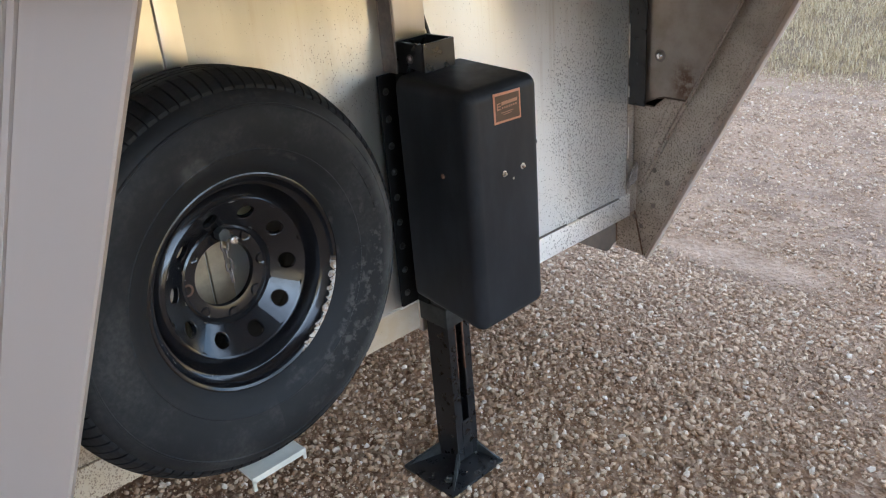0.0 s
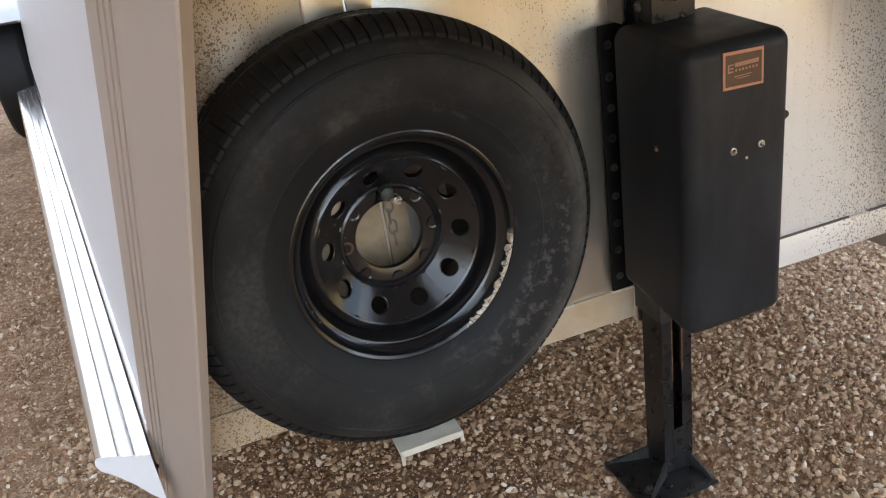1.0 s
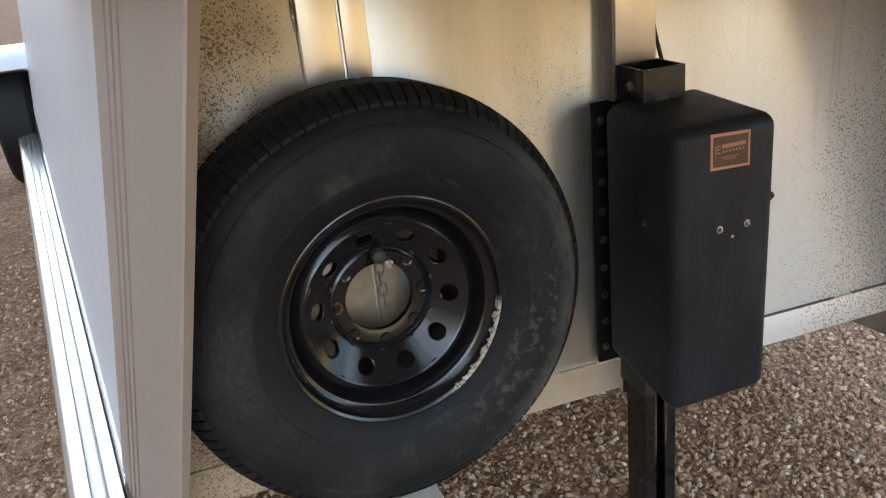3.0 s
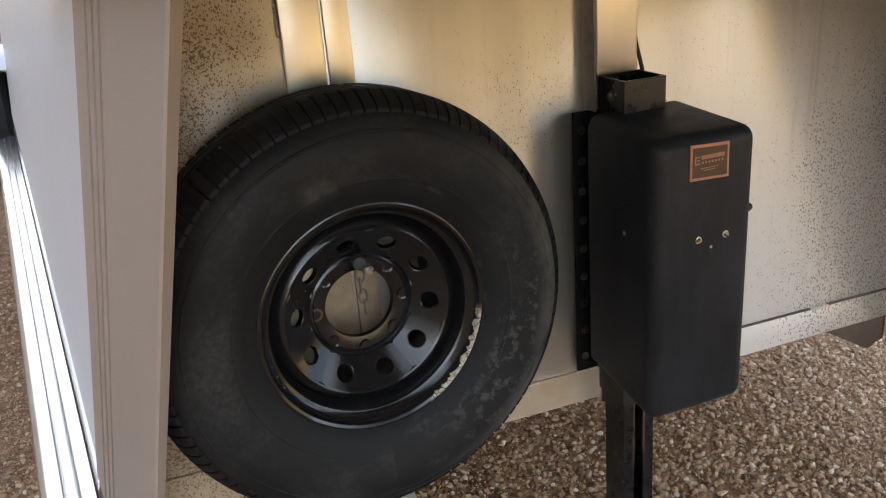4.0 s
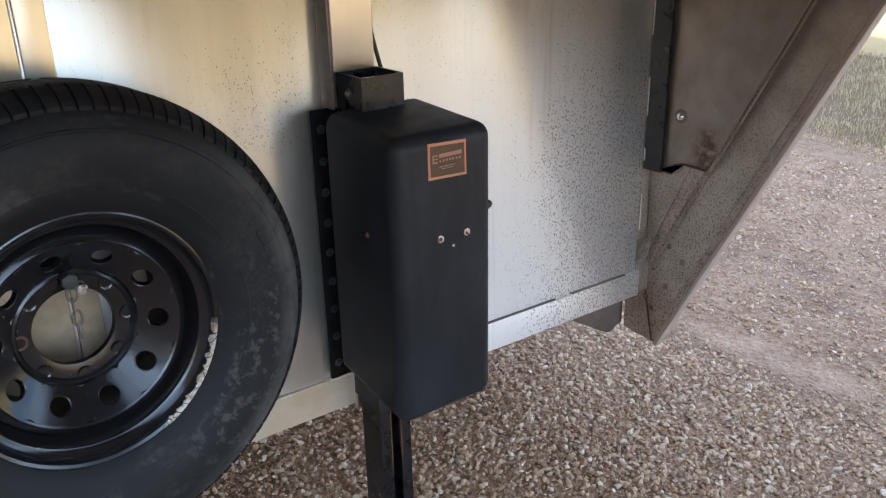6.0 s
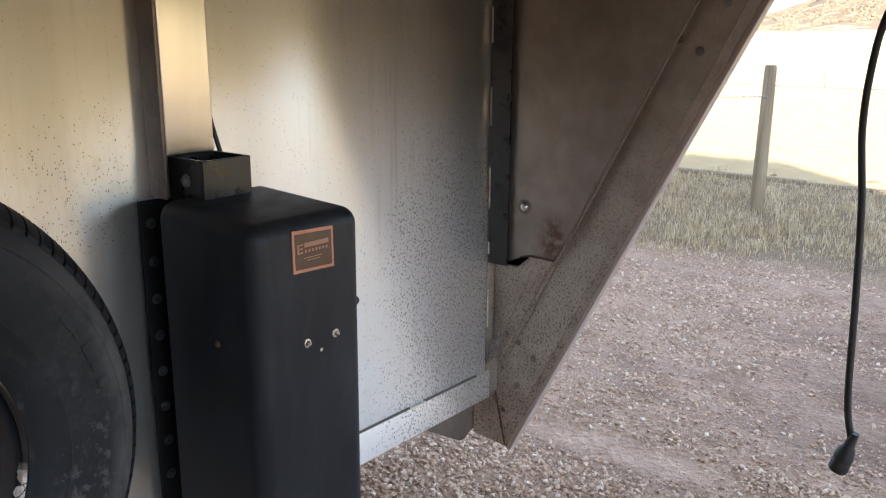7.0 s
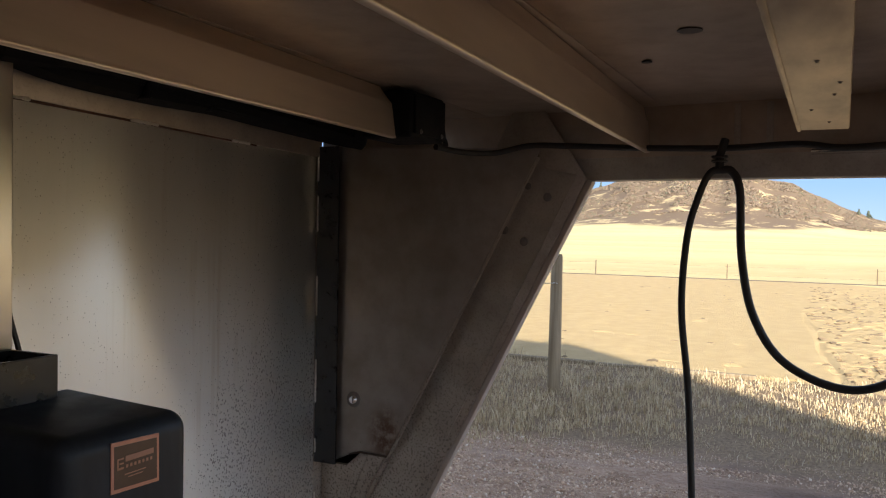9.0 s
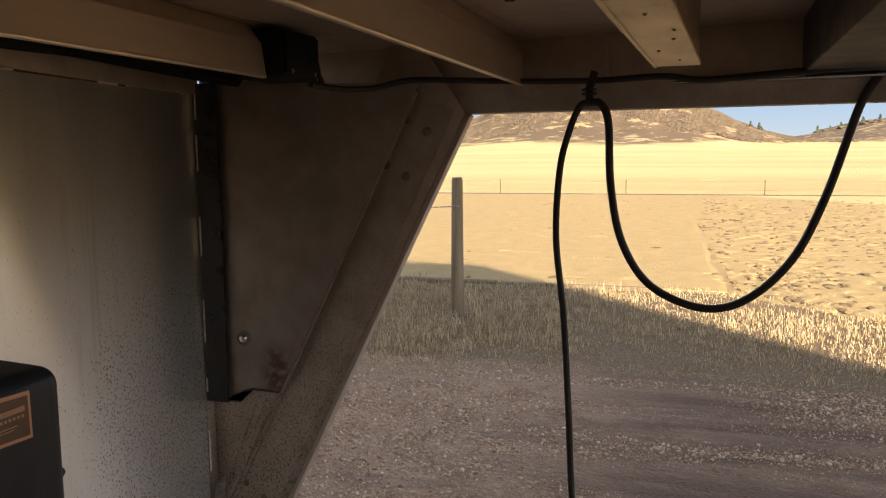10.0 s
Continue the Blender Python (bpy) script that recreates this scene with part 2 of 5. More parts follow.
    return k.bump(k.noise(160, 4), 0.12, 0.0008).m


def mat_rim():
    k = Mat("black_gloss_steel", (0.008, 0.008, 0.009), 0.16, 0.0, 0.6)
    chips = k.ramp(k.noise(130, 2), 0.72, 0.74)
    k.color(k.mix(k.math("MULTIPLY", chips, k.ramp(k.axis(0), 0.05, -0.2, 0.05, 0.8)), (0.008, 0.008, 0.009), (0.28, 0.25, 0.21)))
    # bare, rusty band where the paint has flaked off the lower lip
    dx, dz = k.math("ADD", k.axis(0), 0.0044), k.math("SUBTRACT", k.axis(2), 0.830)
    rad = k.math("SQRT", k.math("ADD", k.math("MULTIPLY", dx, dx), k.math("MULTIPLY", dz, dz)))
    ang = k.math("ARCTAN2", dx, dz)
    arc = k.node("ShaderNodeCombineXYZ")
    k.put(arc.inputs[0], k.math("MULTIPLY", ang, 0.20)), k.put(arc.inputs[1], rad)
    ragged = k.node("ShaderNodeTexNoise")
    ragged.inputs["Scale"].default_value = 55
    k.put(ragged.inputs["Vector"], arc.outputs[0])
    wide = k.math("ADD", rad, k.math("MULTIPLY", k.math("SUBTRACT", ragged.outputs["Fac"], 0.5), 0.016))
    span = k.math("MULTIPLY", k.ramp(ang, 1.66, 1.80), k.ramp(ang, 2.72, 2.58))
    band = k.math("MULTIPLY", span, k.math("MULTIPLY", k.ramp(wide, 0.2015, 0.2025), k.ramp(rad, 0.2100, 0.2092)))
    crack = k.node("ShaderNodeTexVoronoi", feature="DISTANCE_TO_EDGE")
    crack.inputs["Scale"].default_value = 48
    k.put(crack.inputs["Vector"], arc.outputs[0])
    flake = k.math("MULTIPLY", band, k.ramp(crack.outputs["Distance"], 0.008, 0.03))
    tone = k.mix(k.ramp(k.noise(110, 3), 0.42, 0.6), (0.50, 0.46, 0.40), (0.34, 0.24, 0.15))
    black = k.b.inputs["Base Color"].links[0].from_socket
    k.color(k.mix(flake, black, tone))
    k.rough(k.math("MAXIMUM", k.ramp(k.noise(25, 4), 0.3, 0.8, 0.14, 0.25), k.math("MULTIPLY", flake, 0.7)))
    return k.bump(k.noise(40, 3), 0.06, 0.001).m


def mat_cover():
    k = Mat("black_moulded_plastic", rough=0.42, spec=0.24)
    n, s = k.noise(18, 5, 0.6, (1, 1, 0.35)), k.noise(420, 2)
    k.color(k.mix(k.ramp(n, 0.35, 0.75), (0.013, 0.0145, 0.017), (0.027, 0.029, 0.033)))
    k.rough(k.ramp(n, 0.3, 0.75, 0.36, 0.55))
    return k.bump(s, 0.12, 0.0004).m


def mat_ground():
    """One sheet: packed gravel drive, dry verge, sandy arena, straw-coloured fields and a brushy hill."""
    k = Mat("ground_soil", rough=0.95, spec=0.15)
    x, y, z = k.axis(0), k.axis(1), k.axis(2)
    big, mid, fine = k.noise(0.5, 5, 0.6), k.noise(4, 6, 0.6), k.noise(45, 5, 0.65)
    grit = k.voronoi(48, "Color")
    gs = k.node("ShaderNodeSeparateColor")
    k.put(gs.inputs[0], grit)
    gravel = k.mix(k.ramp(mid, 0.35, 0.7), (0.25, 0.142, 0.08), (0.39, 0.23, 0.135))
    gravel = k.mix(k.ramp(gs.outputs[0], 0.35, 1.0, 0.0, 0.6), gravel, (0.56, 0.41, 0.29))
    # browner soil here, darkened further for the shade under the trailer
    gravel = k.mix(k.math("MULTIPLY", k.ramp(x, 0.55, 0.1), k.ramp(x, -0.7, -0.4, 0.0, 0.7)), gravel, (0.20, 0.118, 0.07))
    ruts = k.noise(4.2, 5, 0.6, (1.0, 0.16, 1.0), distort=0.5)
    gravel = k.mix(k.math("MULTIPLY", k.ramp(fine, 0.42, 0.62), 0.55), gravel, (0.20, 0.115, 0.075))
    gravel = k.mix(k.math("MULTIPLY", k.math("MULTIPLY", k.ramp(ruts, 0.48, 0.62), k.ramp(x, 1.0, 2.0)), 0.75), gravel, (0.20, 0.13, 0.095))
    # paler soil outwards on the drive paints in the brighter open-sky light
    gravel = k.mix(k.math("MULTIPLY", k.ramp(x, 0.9, 2.0), k.ramp(mid, 0.3, 0.65, 0.15, 0.5)), gravel, (0.62, 0.44, 0.325))
    gravel = k.mix(k.math("MULTIPLY", k.math("MULTIPLY", k.ramp(x, 2.0, 3.0), k.ramp(y, 0.2, -1.2)), k.ramp(ruts, 0.35, 0.6, 0.6, 0.95)), gravel, (0.165, 0.105, 0.075))
    verge = k.mix(k.ramp(fine, 0.3, 0.7), (0.14, 0.092, 0.058), (0.30, 0.21, 0.125))
    sand = k.mix(k.ramp(mid, 0.3, 0.75), (0.45, 0.315, 0.155), (0.51, 0.365, 0.185))
    field = k.mix(k.ramp(k.noise(0.05, 6, 0.6, (1.0, 0.25, 1.0)), 0.35, 0.7), (0.66, 0.52, 0.26), (0.50, 0.375, 0.185))
    field = k.mix(k.ramp(k.noise(0.6, 5, 0.7), 0.45, 0.75, 0.0, 0.35), field, (0.74, 0.61, 0.34))
    brush = k.mix(k.ramp(k.noise(0.11, 6, 0.7), 0.40, 0.48), (0.50, 0.37, 0.20), (0.165, 0.112, 0.072))
    wob = k.math("MULTIPLY", k.math("SUBTRACT", mid, 0.5), 1.2)
    xw = k.math("ADD", x, k.math("ADD", wob, k.math("MULTIPLY", k.math("SUBTRACT", big, 0.5), 1.2)))
    xs = k.math("ADD", k.math("ADD", x, k.math("MULTIPLY", wob, 0.3)), k.math("MAXIMUM", k.math("SUBTRACT", -1.3, y), 0.0))
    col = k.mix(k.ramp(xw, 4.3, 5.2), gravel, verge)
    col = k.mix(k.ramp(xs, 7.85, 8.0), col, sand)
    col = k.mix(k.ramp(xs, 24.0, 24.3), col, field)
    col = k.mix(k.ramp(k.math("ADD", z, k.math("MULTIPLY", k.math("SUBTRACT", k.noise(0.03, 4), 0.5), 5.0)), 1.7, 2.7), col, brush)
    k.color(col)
    stones = k.voronoi(48, "Distance", "F1")
    near = k.ramp(x, 6.0, 4.0)
    pebbles = k.math("ADD", k.math("MULTIPLY", stones, near), k.math("MULTIPLY", k.voronoi(120), 0.4))
    k.bump(pebbles, 0.9, 0.012)
    k.bump(k.math("MULTIPLY", ruts, near), 0.8, 0.05)
    return k.bump(mid, 0.35, 0.012).m


def mat_random(name, stops, rough=0.9, spec=0.2, dusty=None):
    """Loose pieces, each of its own tint."""
    k = Mat(name, rough=rough, spec=spec)
    r = k.node("ShaderNodeNewGeometry").outputs["Random Per Island"]
    ramp = k.node("ShaderNodeValToRGB")
    e = ramp.color_ramp.elements
    e[0].position, e[0].color = stops[0][0], (*stops[0][1], 1)
    e[1].position, e[1].color = stops[-1][0], (*stops[-1][1], 1)
    for p, c in stops[1:-1]:
        e.new(p).color = (*c, 1)
    k.put(ramp.inputs[0], r)
    n = k.noise(60, 3)
    col = k.mix(k.ramp(n, 0.3, 0.7, 0.0, 0.35), ramp.outputs[0], (0.20, 0.16, 0.13))
    if dusty:
        # this tint grows outwards, standing in for brighter light under the open sky
        col = k.mix(k.ramp(k.axis(0), 0.6, 2.0, 0.0, 0.24), col, dusty)
    return k.color(col).m


def mat_wood():
    k = Mat("weathered_wood", rough=0.9, spec=0.15)
    g = k.noise(22, 6, 0.65, (1, 1, 0.05))
    k.color(k.mix(k.ramp(g, 0.35, 0.7), (0.20, 0.145, 0.088), (0.33, 0.25, 0.16)))
    return k.bump(g, 0.5, 0.004).m


WALL = mat_wall()
ALU = mat_alu("aluminium_extrusion", (0.80, 0.76, 0.69), (0.74, 0.69, 0.61), 0.315, 1.0, 0.0, (1, 1, 0.12))
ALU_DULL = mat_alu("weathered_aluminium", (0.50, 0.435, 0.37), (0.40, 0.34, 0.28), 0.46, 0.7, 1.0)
# brown cast of the shaded underside is put into this base colour
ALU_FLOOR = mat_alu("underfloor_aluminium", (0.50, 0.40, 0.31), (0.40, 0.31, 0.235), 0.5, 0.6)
# warm light on the beams is put into their base colour
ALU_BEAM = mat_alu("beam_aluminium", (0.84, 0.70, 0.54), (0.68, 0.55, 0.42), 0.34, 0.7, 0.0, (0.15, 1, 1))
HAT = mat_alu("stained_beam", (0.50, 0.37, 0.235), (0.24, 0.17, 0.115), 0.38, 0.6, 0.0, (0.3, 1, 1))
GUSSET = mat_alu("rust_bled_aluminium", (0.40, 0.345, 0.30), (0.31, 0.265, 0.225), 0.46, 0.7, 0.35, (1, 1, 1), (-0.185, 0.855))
BRACE = mat_plain("matt_beige_brace", (0.47, 0.395, 0.335), 0.55, 0.15, 0.03, 3, 0.0)
BRIGHT = mat_alu("polished_aluminium", (0.88, 0.88, 0.88), (0.82, 0.82, 0.83), 0.18, 1.0, 0.0, (1, 0.05, 1))
WHITE = mat_plain("white_enamel", (0.79, 0.82, 0.86), 0.38, 0.0, 0.015, 2, 0.0)
RUBBER = mat_rubber()
RIM = mat_rim()
COVER = mat_cover()
BLACK = mat_plain("black_painted_steel", (0.012, 0.012, 0.013), 0.32, 0.0, 0.4, 40, 0.15)
DUSTY = mat_plain("dusty_black_steel", (0.028, 0.030, 0.028), 0.6, 0.0, 0.8, 90, 0.3)
SOOT = mat_plain("matt_black_plastic", (0.006, 0.006, 0.006), 0.75, 0.0, 0.3, 50, 0.1, 0.2)
CORD = mat_plain("black_cable_sheath", (0.022, 0.019, 0.016), 0.6, 0.0, 0.3, 60, 0.1)
ZINC = mat_plain("zinc_plated_steel", (0.62, 0.60, 0.56), 0.28, 1.0, 0.15, 90, 0.1)
RIVET = mat_plain("dull_rivet", (0.20, 0.17, 0.15), 0.5, 0.5, 0.3, 80, 0.1)
DIRTY = mat_plain("grimy_steel", (0.095, 0.068, 0.05), 0.85, 0.0, 0.4, 30, 0.2)
TAN = mat_plain("dust_caked_aluminium", (0.38, 0.29, 0.185), 0.7, 0.1, 0.25, 40, 0.1)
GRIME = mat_plain("dark_grimy_sheet", (0.10, 0.082, 0.066), 0.6, 0.2, 0.2, 12, 0.05)
# shade under the nose is put into this near-black colour
DARK = mat_plain("shaded_sheet", (0.026, 0.021, 0.018), 0.6, 0.2, 0.3, 12, 0.05)
RUST = mat_plain("rusty_steel", (0.12, 0.06, 0.035), 0.85, 0.2, 0.5, 80, 0.4)
CREAM = mat_plain("cream_enamel", (0.62, 0.58, 0.48), 0.5, 0.0, 0.15, 25, 0.1)
CHIP = mat_plain("bare_chipped_rim", (0.52, 0.46, 0.36), 0.6, 0.3, 0.35, 70, 0.3)
COPPER = mat_plain("salmon_print", (0.55, 0.24, 0.15), 0.4, 0.0, 0.12, 60, 0.02)
BROWN = mat_plain("brown_decal", (0.10, 0.055, 0.032), 0.35, 0.0, 0.15, 60, 0.02)
LETTER = mat_plain("decal_print", (0.40, 0.20, 0.13), 0.4, 0.0, 0.1, 60, 0.0)
WOOD = mat_wood()
GROUND = mat_ground()
STONE = mat_random("gravel_stones", [(0.0, (0.21, 0.118, 0.06)), (0.3, (0.41, 0.245, 0.14)), (0.65, (0.57, 0.385, 0.24)), (0.88, (0.65, 0.485, 0.335)), (1.0, (0.78, 0.67, 0.54))], dusty=(0.76, 0.58, 0.455))
GRASS = mat_random("dry_grass", [(0.0, (0.38, 0.265, 0.145)), (0.4, (0.56, 0.42, 0.24)), (0.85, (0.70, 0.56, 0.36)), (0.97, (0.42, 0.345, 0.20)), (1.0, (0.76, 0.64, 0.46))])
# dark browns carry the shade of the prints in the sand
PRINT_SHADE = mat_random("shaded_print_sand", [(0.0, (0.17, 0.11, 0.055)), (0.6, (0.25, 0.165, 0.085)), (1.0, (0.33, 0.225, 0.12))])
SHRUB = mat_random("brush", [(0.0, (0.12, 0.078, 0.05)), (0.5, (0.165, 0.112, 0.074)), (0.85, (0.13, 0.10, 0.062)), (1.0, (0.09, 0.09, 0.05))])
PINE = mat_random("conifer", [(0.0, (0.035, 0.05, 0.03)), (1.0, (0.06, 0.08, 0.045))])
BARN = mat_plain("barn_siding", (0.30, 0.25, 0.21), 0.8, 0.0, 0.15, 2, 0.1)


# ---- mesh helpers ----
def link(name, bm, material, parent=None, label="", smooth=False, loc=None):
    me = bpy.data.meshes.new(name)
    bmesh.ops.recalc_face_normals(bm, faces=bm.faces)
    bm.to_mesh(me)
    bm.free()
    me.materials.append(material)
    if smooth:
        me.polygons.foreach_set("use_smooth", [True] * len(me.polygons))
        me.set_sharp_from_angle(angle=radians(38))
    ob = new(name, me)
    if loc:
        ob.location = loc
    if parent:
        ob.parent = parent
        ob.matrix_parent_inverse = parent.matrix_world.inverted() if parent.parent is None and parent.type == "EMPTY" else Matrix.Identity(4)
    if label:
        tagged(ob, label)
    return ob


def part(name, bm, material, parent, label="", smooth=True):
    return link(name, bm, material, parent, label, smooth)


def thing(name, at, label, category, group="", kind=""):
    ob = new(name)
    ob.location = at
    ob.empty_display_size = 0.1
    bpy.context.view_layer.update()
    return tagged(ob, label, category, group, kind)


def box(x0, x1, y0, y1, z0, z1, bevel=0.0, segs=2, bm=None, m=None):
    """A box, with rounded edges if asked, added to bm."""
    b = bmesh.new()
    v = [b.verts.new((x, y, z)) for x in (x0, x1) for y in (y0, y1) for z in (z0, z1)]
    for f in ((0, 1, 3, 2), (4, 6, 7, 5), (0, 4, 5, 1), (2, 3, 7, 6), (0, 2, 6, 4), (1, 5, 7, 3)):
        b.faces.new([v[i] for i in f])
    if bevel:
        bmesh.ops.bevel(b, geom=list(b.edges), offset=bevel, segments=segs, affect="EDGES", profile=0.5)
    return merge(bm, b, m)


def merge(bm, b, m=None):
    if m is not None:
        bmesh.ops.transform(b, matrix=m, verts=b.verts)
    if bm is None:
        return b
    me = bpy.data.meshes.new("tmp")
    b.to_mesh(me)
    b.free()
    bm.from_mesh(me)
    bpy.data.meshes.remove(me)
    return bm


def prism(points, lo, hi, axis="x", bevel=0.0, bm=None, m=None):
    """A flat outline pushed out along an axis: the outline's two numbers are the other two axes in order."""
    b = bmesh.new()
    order = {"x": lambda u, v, w: (w, u, v), "y": lambda u, v, w: (u, w, v), "z": lambda u, v, w: (u, v, w)}[axis]
    a = [b.verts.new(order(u, v, lo)) for u, v in points]
    c = [b.verts.new(order(u, v, hi)) for u, v in points]
    b.faces.new(a), b.faces.new(c[::-1])
    for i in range(len(a)):
        j = (i + 1) % len(a)
        b.faces.new((a[i], a[j], c[j], c[i]))
    bmesh.ops.recalc_face_normals(b, faces=b.faces)
    if bevel:
        bmesh.ops.bevel(b, geom=list(b.edges), offset=bevel, segments=2, affect="EDGES", profile=0.5)
    return merge(bm, b, m)


def lathe(profile, segs=64, bm=None, m=None, closed=False):
    """Rows of (radius, y) turned round the y axis."""
    b = bmesh.new()
    rings = []
    for r, y in profile:
        rings.append([b.verts.new((r * math.sin(2 * math.pi * i / segs), y, r * math.cos(2 * math.pi * i / segs))) for i in range(segs)])
    pairs = list(zip(rings, rings[1:])) + ([(rings[-1], rings[0])] if closed else [])
    for a, c in pairs:
        for i in range(segs):
            j = (i + 1) % segs
            b.faces.new((a[i], a[j], c[j], c[i]))
    if not closed:
        for ring, (r, y) in ((rings[0], profile[0]), (rings[-1], profile[-1])):
            if r < 0.004:
                bmesh.ops.contextual_create(b, geom=ring)
    return merge(bm, b, m)


def rod(points, radius, sides=10, bm=None, caps=True):
    """A round bar along a smooth line through the points."""
    pts = [Vector(p) for p in points]
    b = bmesh.new()
    rings, side = [], None
    for i, p in enumerate(pts):
        d = (pts[min(i + 1, len(pts) - 1)] - pts[max(i - 1, 0)]).normalized()
        if side is None:
            side = d.orthogonal().normalized()
        side = (side - d * side.dot(d)).normalized()
        up = d.cross(side)
        rings.append([b.verts.new(p + radius * (math.cos(2 * math.pi * k / sides) * side + math.sin(2 * math.pi * k / sides) * up)) for k in range(sides)])
    for a, c in zip(rings, rings[1:]):
        for k in range(sides):
            j = (k + 1) % sides
            b.faces.new((a[k], a[j], c[j], c[k]))
    if caps:
        b.faces.new(rings[0][::-1]), b.faces.new(rings[-1])
    return merge(bm, b)


def spline(points, per=10):
    """A smooth line through the points."""
    p = [Vector(q) for q in points]
    p = [2 * p[0] - p[1]] + p + [2 * p[-1] - p[-2]]
    out = []
    for i in range(1, len(p) - 2):
        for k in range(per):
            t = k / per
            out.append(0.5 * (2 * p[i] + (p[i + 1] - p[i - 1]) * t + (2 * p[i - 1] - 5 * p[i] + 4 * p[i + 1] - p[i + 2]) * t * t + (3 * p[i] - p[i - 1] - 3 * p[i + 1] + p[i + 2]) * t ** 3))
    return out + [p[-2]]


def bead(a, c, radius, seed, bm=None):
    """A lumpy weld bead between two points."""
    rng = random.Random(seed)
    a, c = Vector(a), Vector(c)
    n = max(4, int((c - a).length / (radius * 1.2)))
    b = bmesh.new()
    for i in range(n + 1):
        r = radius * rng.uniform(0.75, 1.2)
        bmesh.ops.create_icosphere(b, subdivisions=1, radius=r, matrix=Matrix.Translation(a.lerp(c, i / n)))
    return merge(bm, b)


def bolt_head(at, normal, radius, height, bm=None):
    """A domed head on a washer."""
    m = Matrix.Translation(at) @ Vector(normal).to_track_quat("-Y", "Z").to_matrix().to_4x4()
    return lathe([(radius * 1.5, 0), (radius * 1.5, -0.15 * height), (radius, -0.2 * height), (radius * 0.95, -0.6 * height), (radius * 0.6, -0.95 * height), (0.001, -height)], 16, bm, m)


# ---- ground, hill and sky line ----
def hill(x, y):
    """Height of the land: flat near by, low swells and one brushy hill far off."""
    r, az = math.hypot(x, y), math.degrees(math.atan2(y, x))
    if r < 60:
        return 0.0
    far = min(1.0, max(0.0, (r - 60) / 240))
    h = -0.4 * far
    bump = lambda a, c, w, top, edge: top * math.exp(-abs((a - c) / w) ** edge)
    ridge = math.exp(-((r - 380) / 95) ** 2)
    h += ridge * (bump(az, 7.3, 8.4, 24.5, 3.0) * (1 + 0.10 * noise.noise((az * 0.9, 2.0, 0.5))) + bump(az, 17, 5.0, 4.0, 2.0) + bump(az, -6, 12, 2.6, 2.0) + bump(az, 30, 12, 9, 2.0))
    h += math.exp(-((r - 700) / 160) ** 2) * (bump(az, -11, 7, 16, 2.0) + bump(az, -30, 15, 20, 2.0) + bump(az, 50, 25, 22, 2.0))
    # unseen ridge off to the side, added to shape what the wall reflects
    side = min(1.0, max(0.0, (-20 - az) / 25)) * min(1.0, max(0.0, (az + 150) / 25))
    h += side * 34 * math.exp(-((r - 330) / 130) ** 2) * (1 + 0.25 * math.sin(az * 0.21) + 0.15 * math.sin(az * 0.5 + 1))
    h += far * 0.9 * (noise.noise((x * 0.02, y * 0.02, 3)) + 0.6 * noise.noise((x * 0.06, y * 0.06, 7)))
    return h


def build_ground():
    az = [a * 0.5 for a in range(-90, 111)] + [55 + 5 * i for i in range(1, 52)]
    rad = [0.0] + [0.6 * 1.055 ** i for i in range(166)]
    rad = [r for r in rad if r < 4200]
    verts, faces = [], []
    for r in rad:
        for a in az:
            x, y = r * math.cos(radians(a)), r * math.sin(radians(a))
            z = hill(x, y)
            if r < 40:
                z += 0.012 * noise.noise((x * 0.7, y * 0.7, 0)) * min(1, r / 3)
            verts.append((x, y, z))
    n = len(az)
    for i in range(len(rad) - 1):
        for j in range(n):
            k = (j + 1) % n
            faces.append((i * n + j, (i + 1) * n + j, (i + 1) * n + k, i * n + k))
    me = bpy.data.meshes.new("ground")
    me.from_pydata(verts, [], faces)
    me.materials.append(GROUND)
    me.polygons.foreach_set("use_smooth", [True] * len(me.polygons))
    me.update()
    ob = new("ground", me)
    return tagged(ob, "gravel drive, dry verge, sandy arena and straw-coloured fields up to a brushy hill", "ground", kind="structure")


build_ground()


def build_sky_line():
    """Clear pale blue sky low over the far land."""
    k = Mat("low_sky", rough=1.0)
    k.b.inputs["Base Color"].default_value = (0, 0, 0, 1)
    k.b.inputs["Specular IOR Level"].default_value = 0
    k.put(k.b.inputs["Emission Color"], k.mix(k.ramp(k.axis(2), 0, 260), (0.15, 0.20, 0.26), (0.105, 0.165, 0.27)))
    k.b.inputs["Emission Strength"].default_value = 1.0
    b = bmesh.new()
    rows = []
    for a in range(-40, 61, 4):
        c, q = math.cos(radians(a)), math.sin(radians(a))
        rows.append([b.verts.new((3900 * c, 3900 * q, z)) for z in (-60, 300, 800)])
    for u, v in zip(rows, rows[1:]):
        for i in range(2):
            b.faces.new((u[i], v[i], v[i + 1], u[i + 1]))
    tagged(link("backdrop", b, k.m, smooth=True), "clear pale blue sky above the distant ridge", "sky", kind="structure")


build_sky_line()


def pieces(name, shapes, material, label, category, parent=None):
    """Many loose pieces in one mesh. shapes: rows of (verts array, faces)."""
    verts, faces, base = [], [], 0
    for v, f in shapes:
        verts.append(v)
        faces.append(f + base)
        base += len(v)
    verts, faces = np.concatenate(verts), np.concatenate(faces)
    me = bpy.data.meshes.new(name)
    me.from_pydata(verts.tolist(), [], faces.tolist())
    me.materials.append(material)
    me.update()
    return tagged(new(name, me), label, category, kind="stuff")


def ico(sub=1):
    b = bmesh.new()
    bmesh.ops.create_icosphere(b, subdivisions=sub, radius=1)
    v = np.array([tuple(p.co) for p in b.verts])
    f = np.array([[q.index for q in p.verts] for p in b.faces])
    b.free()
    return v, f


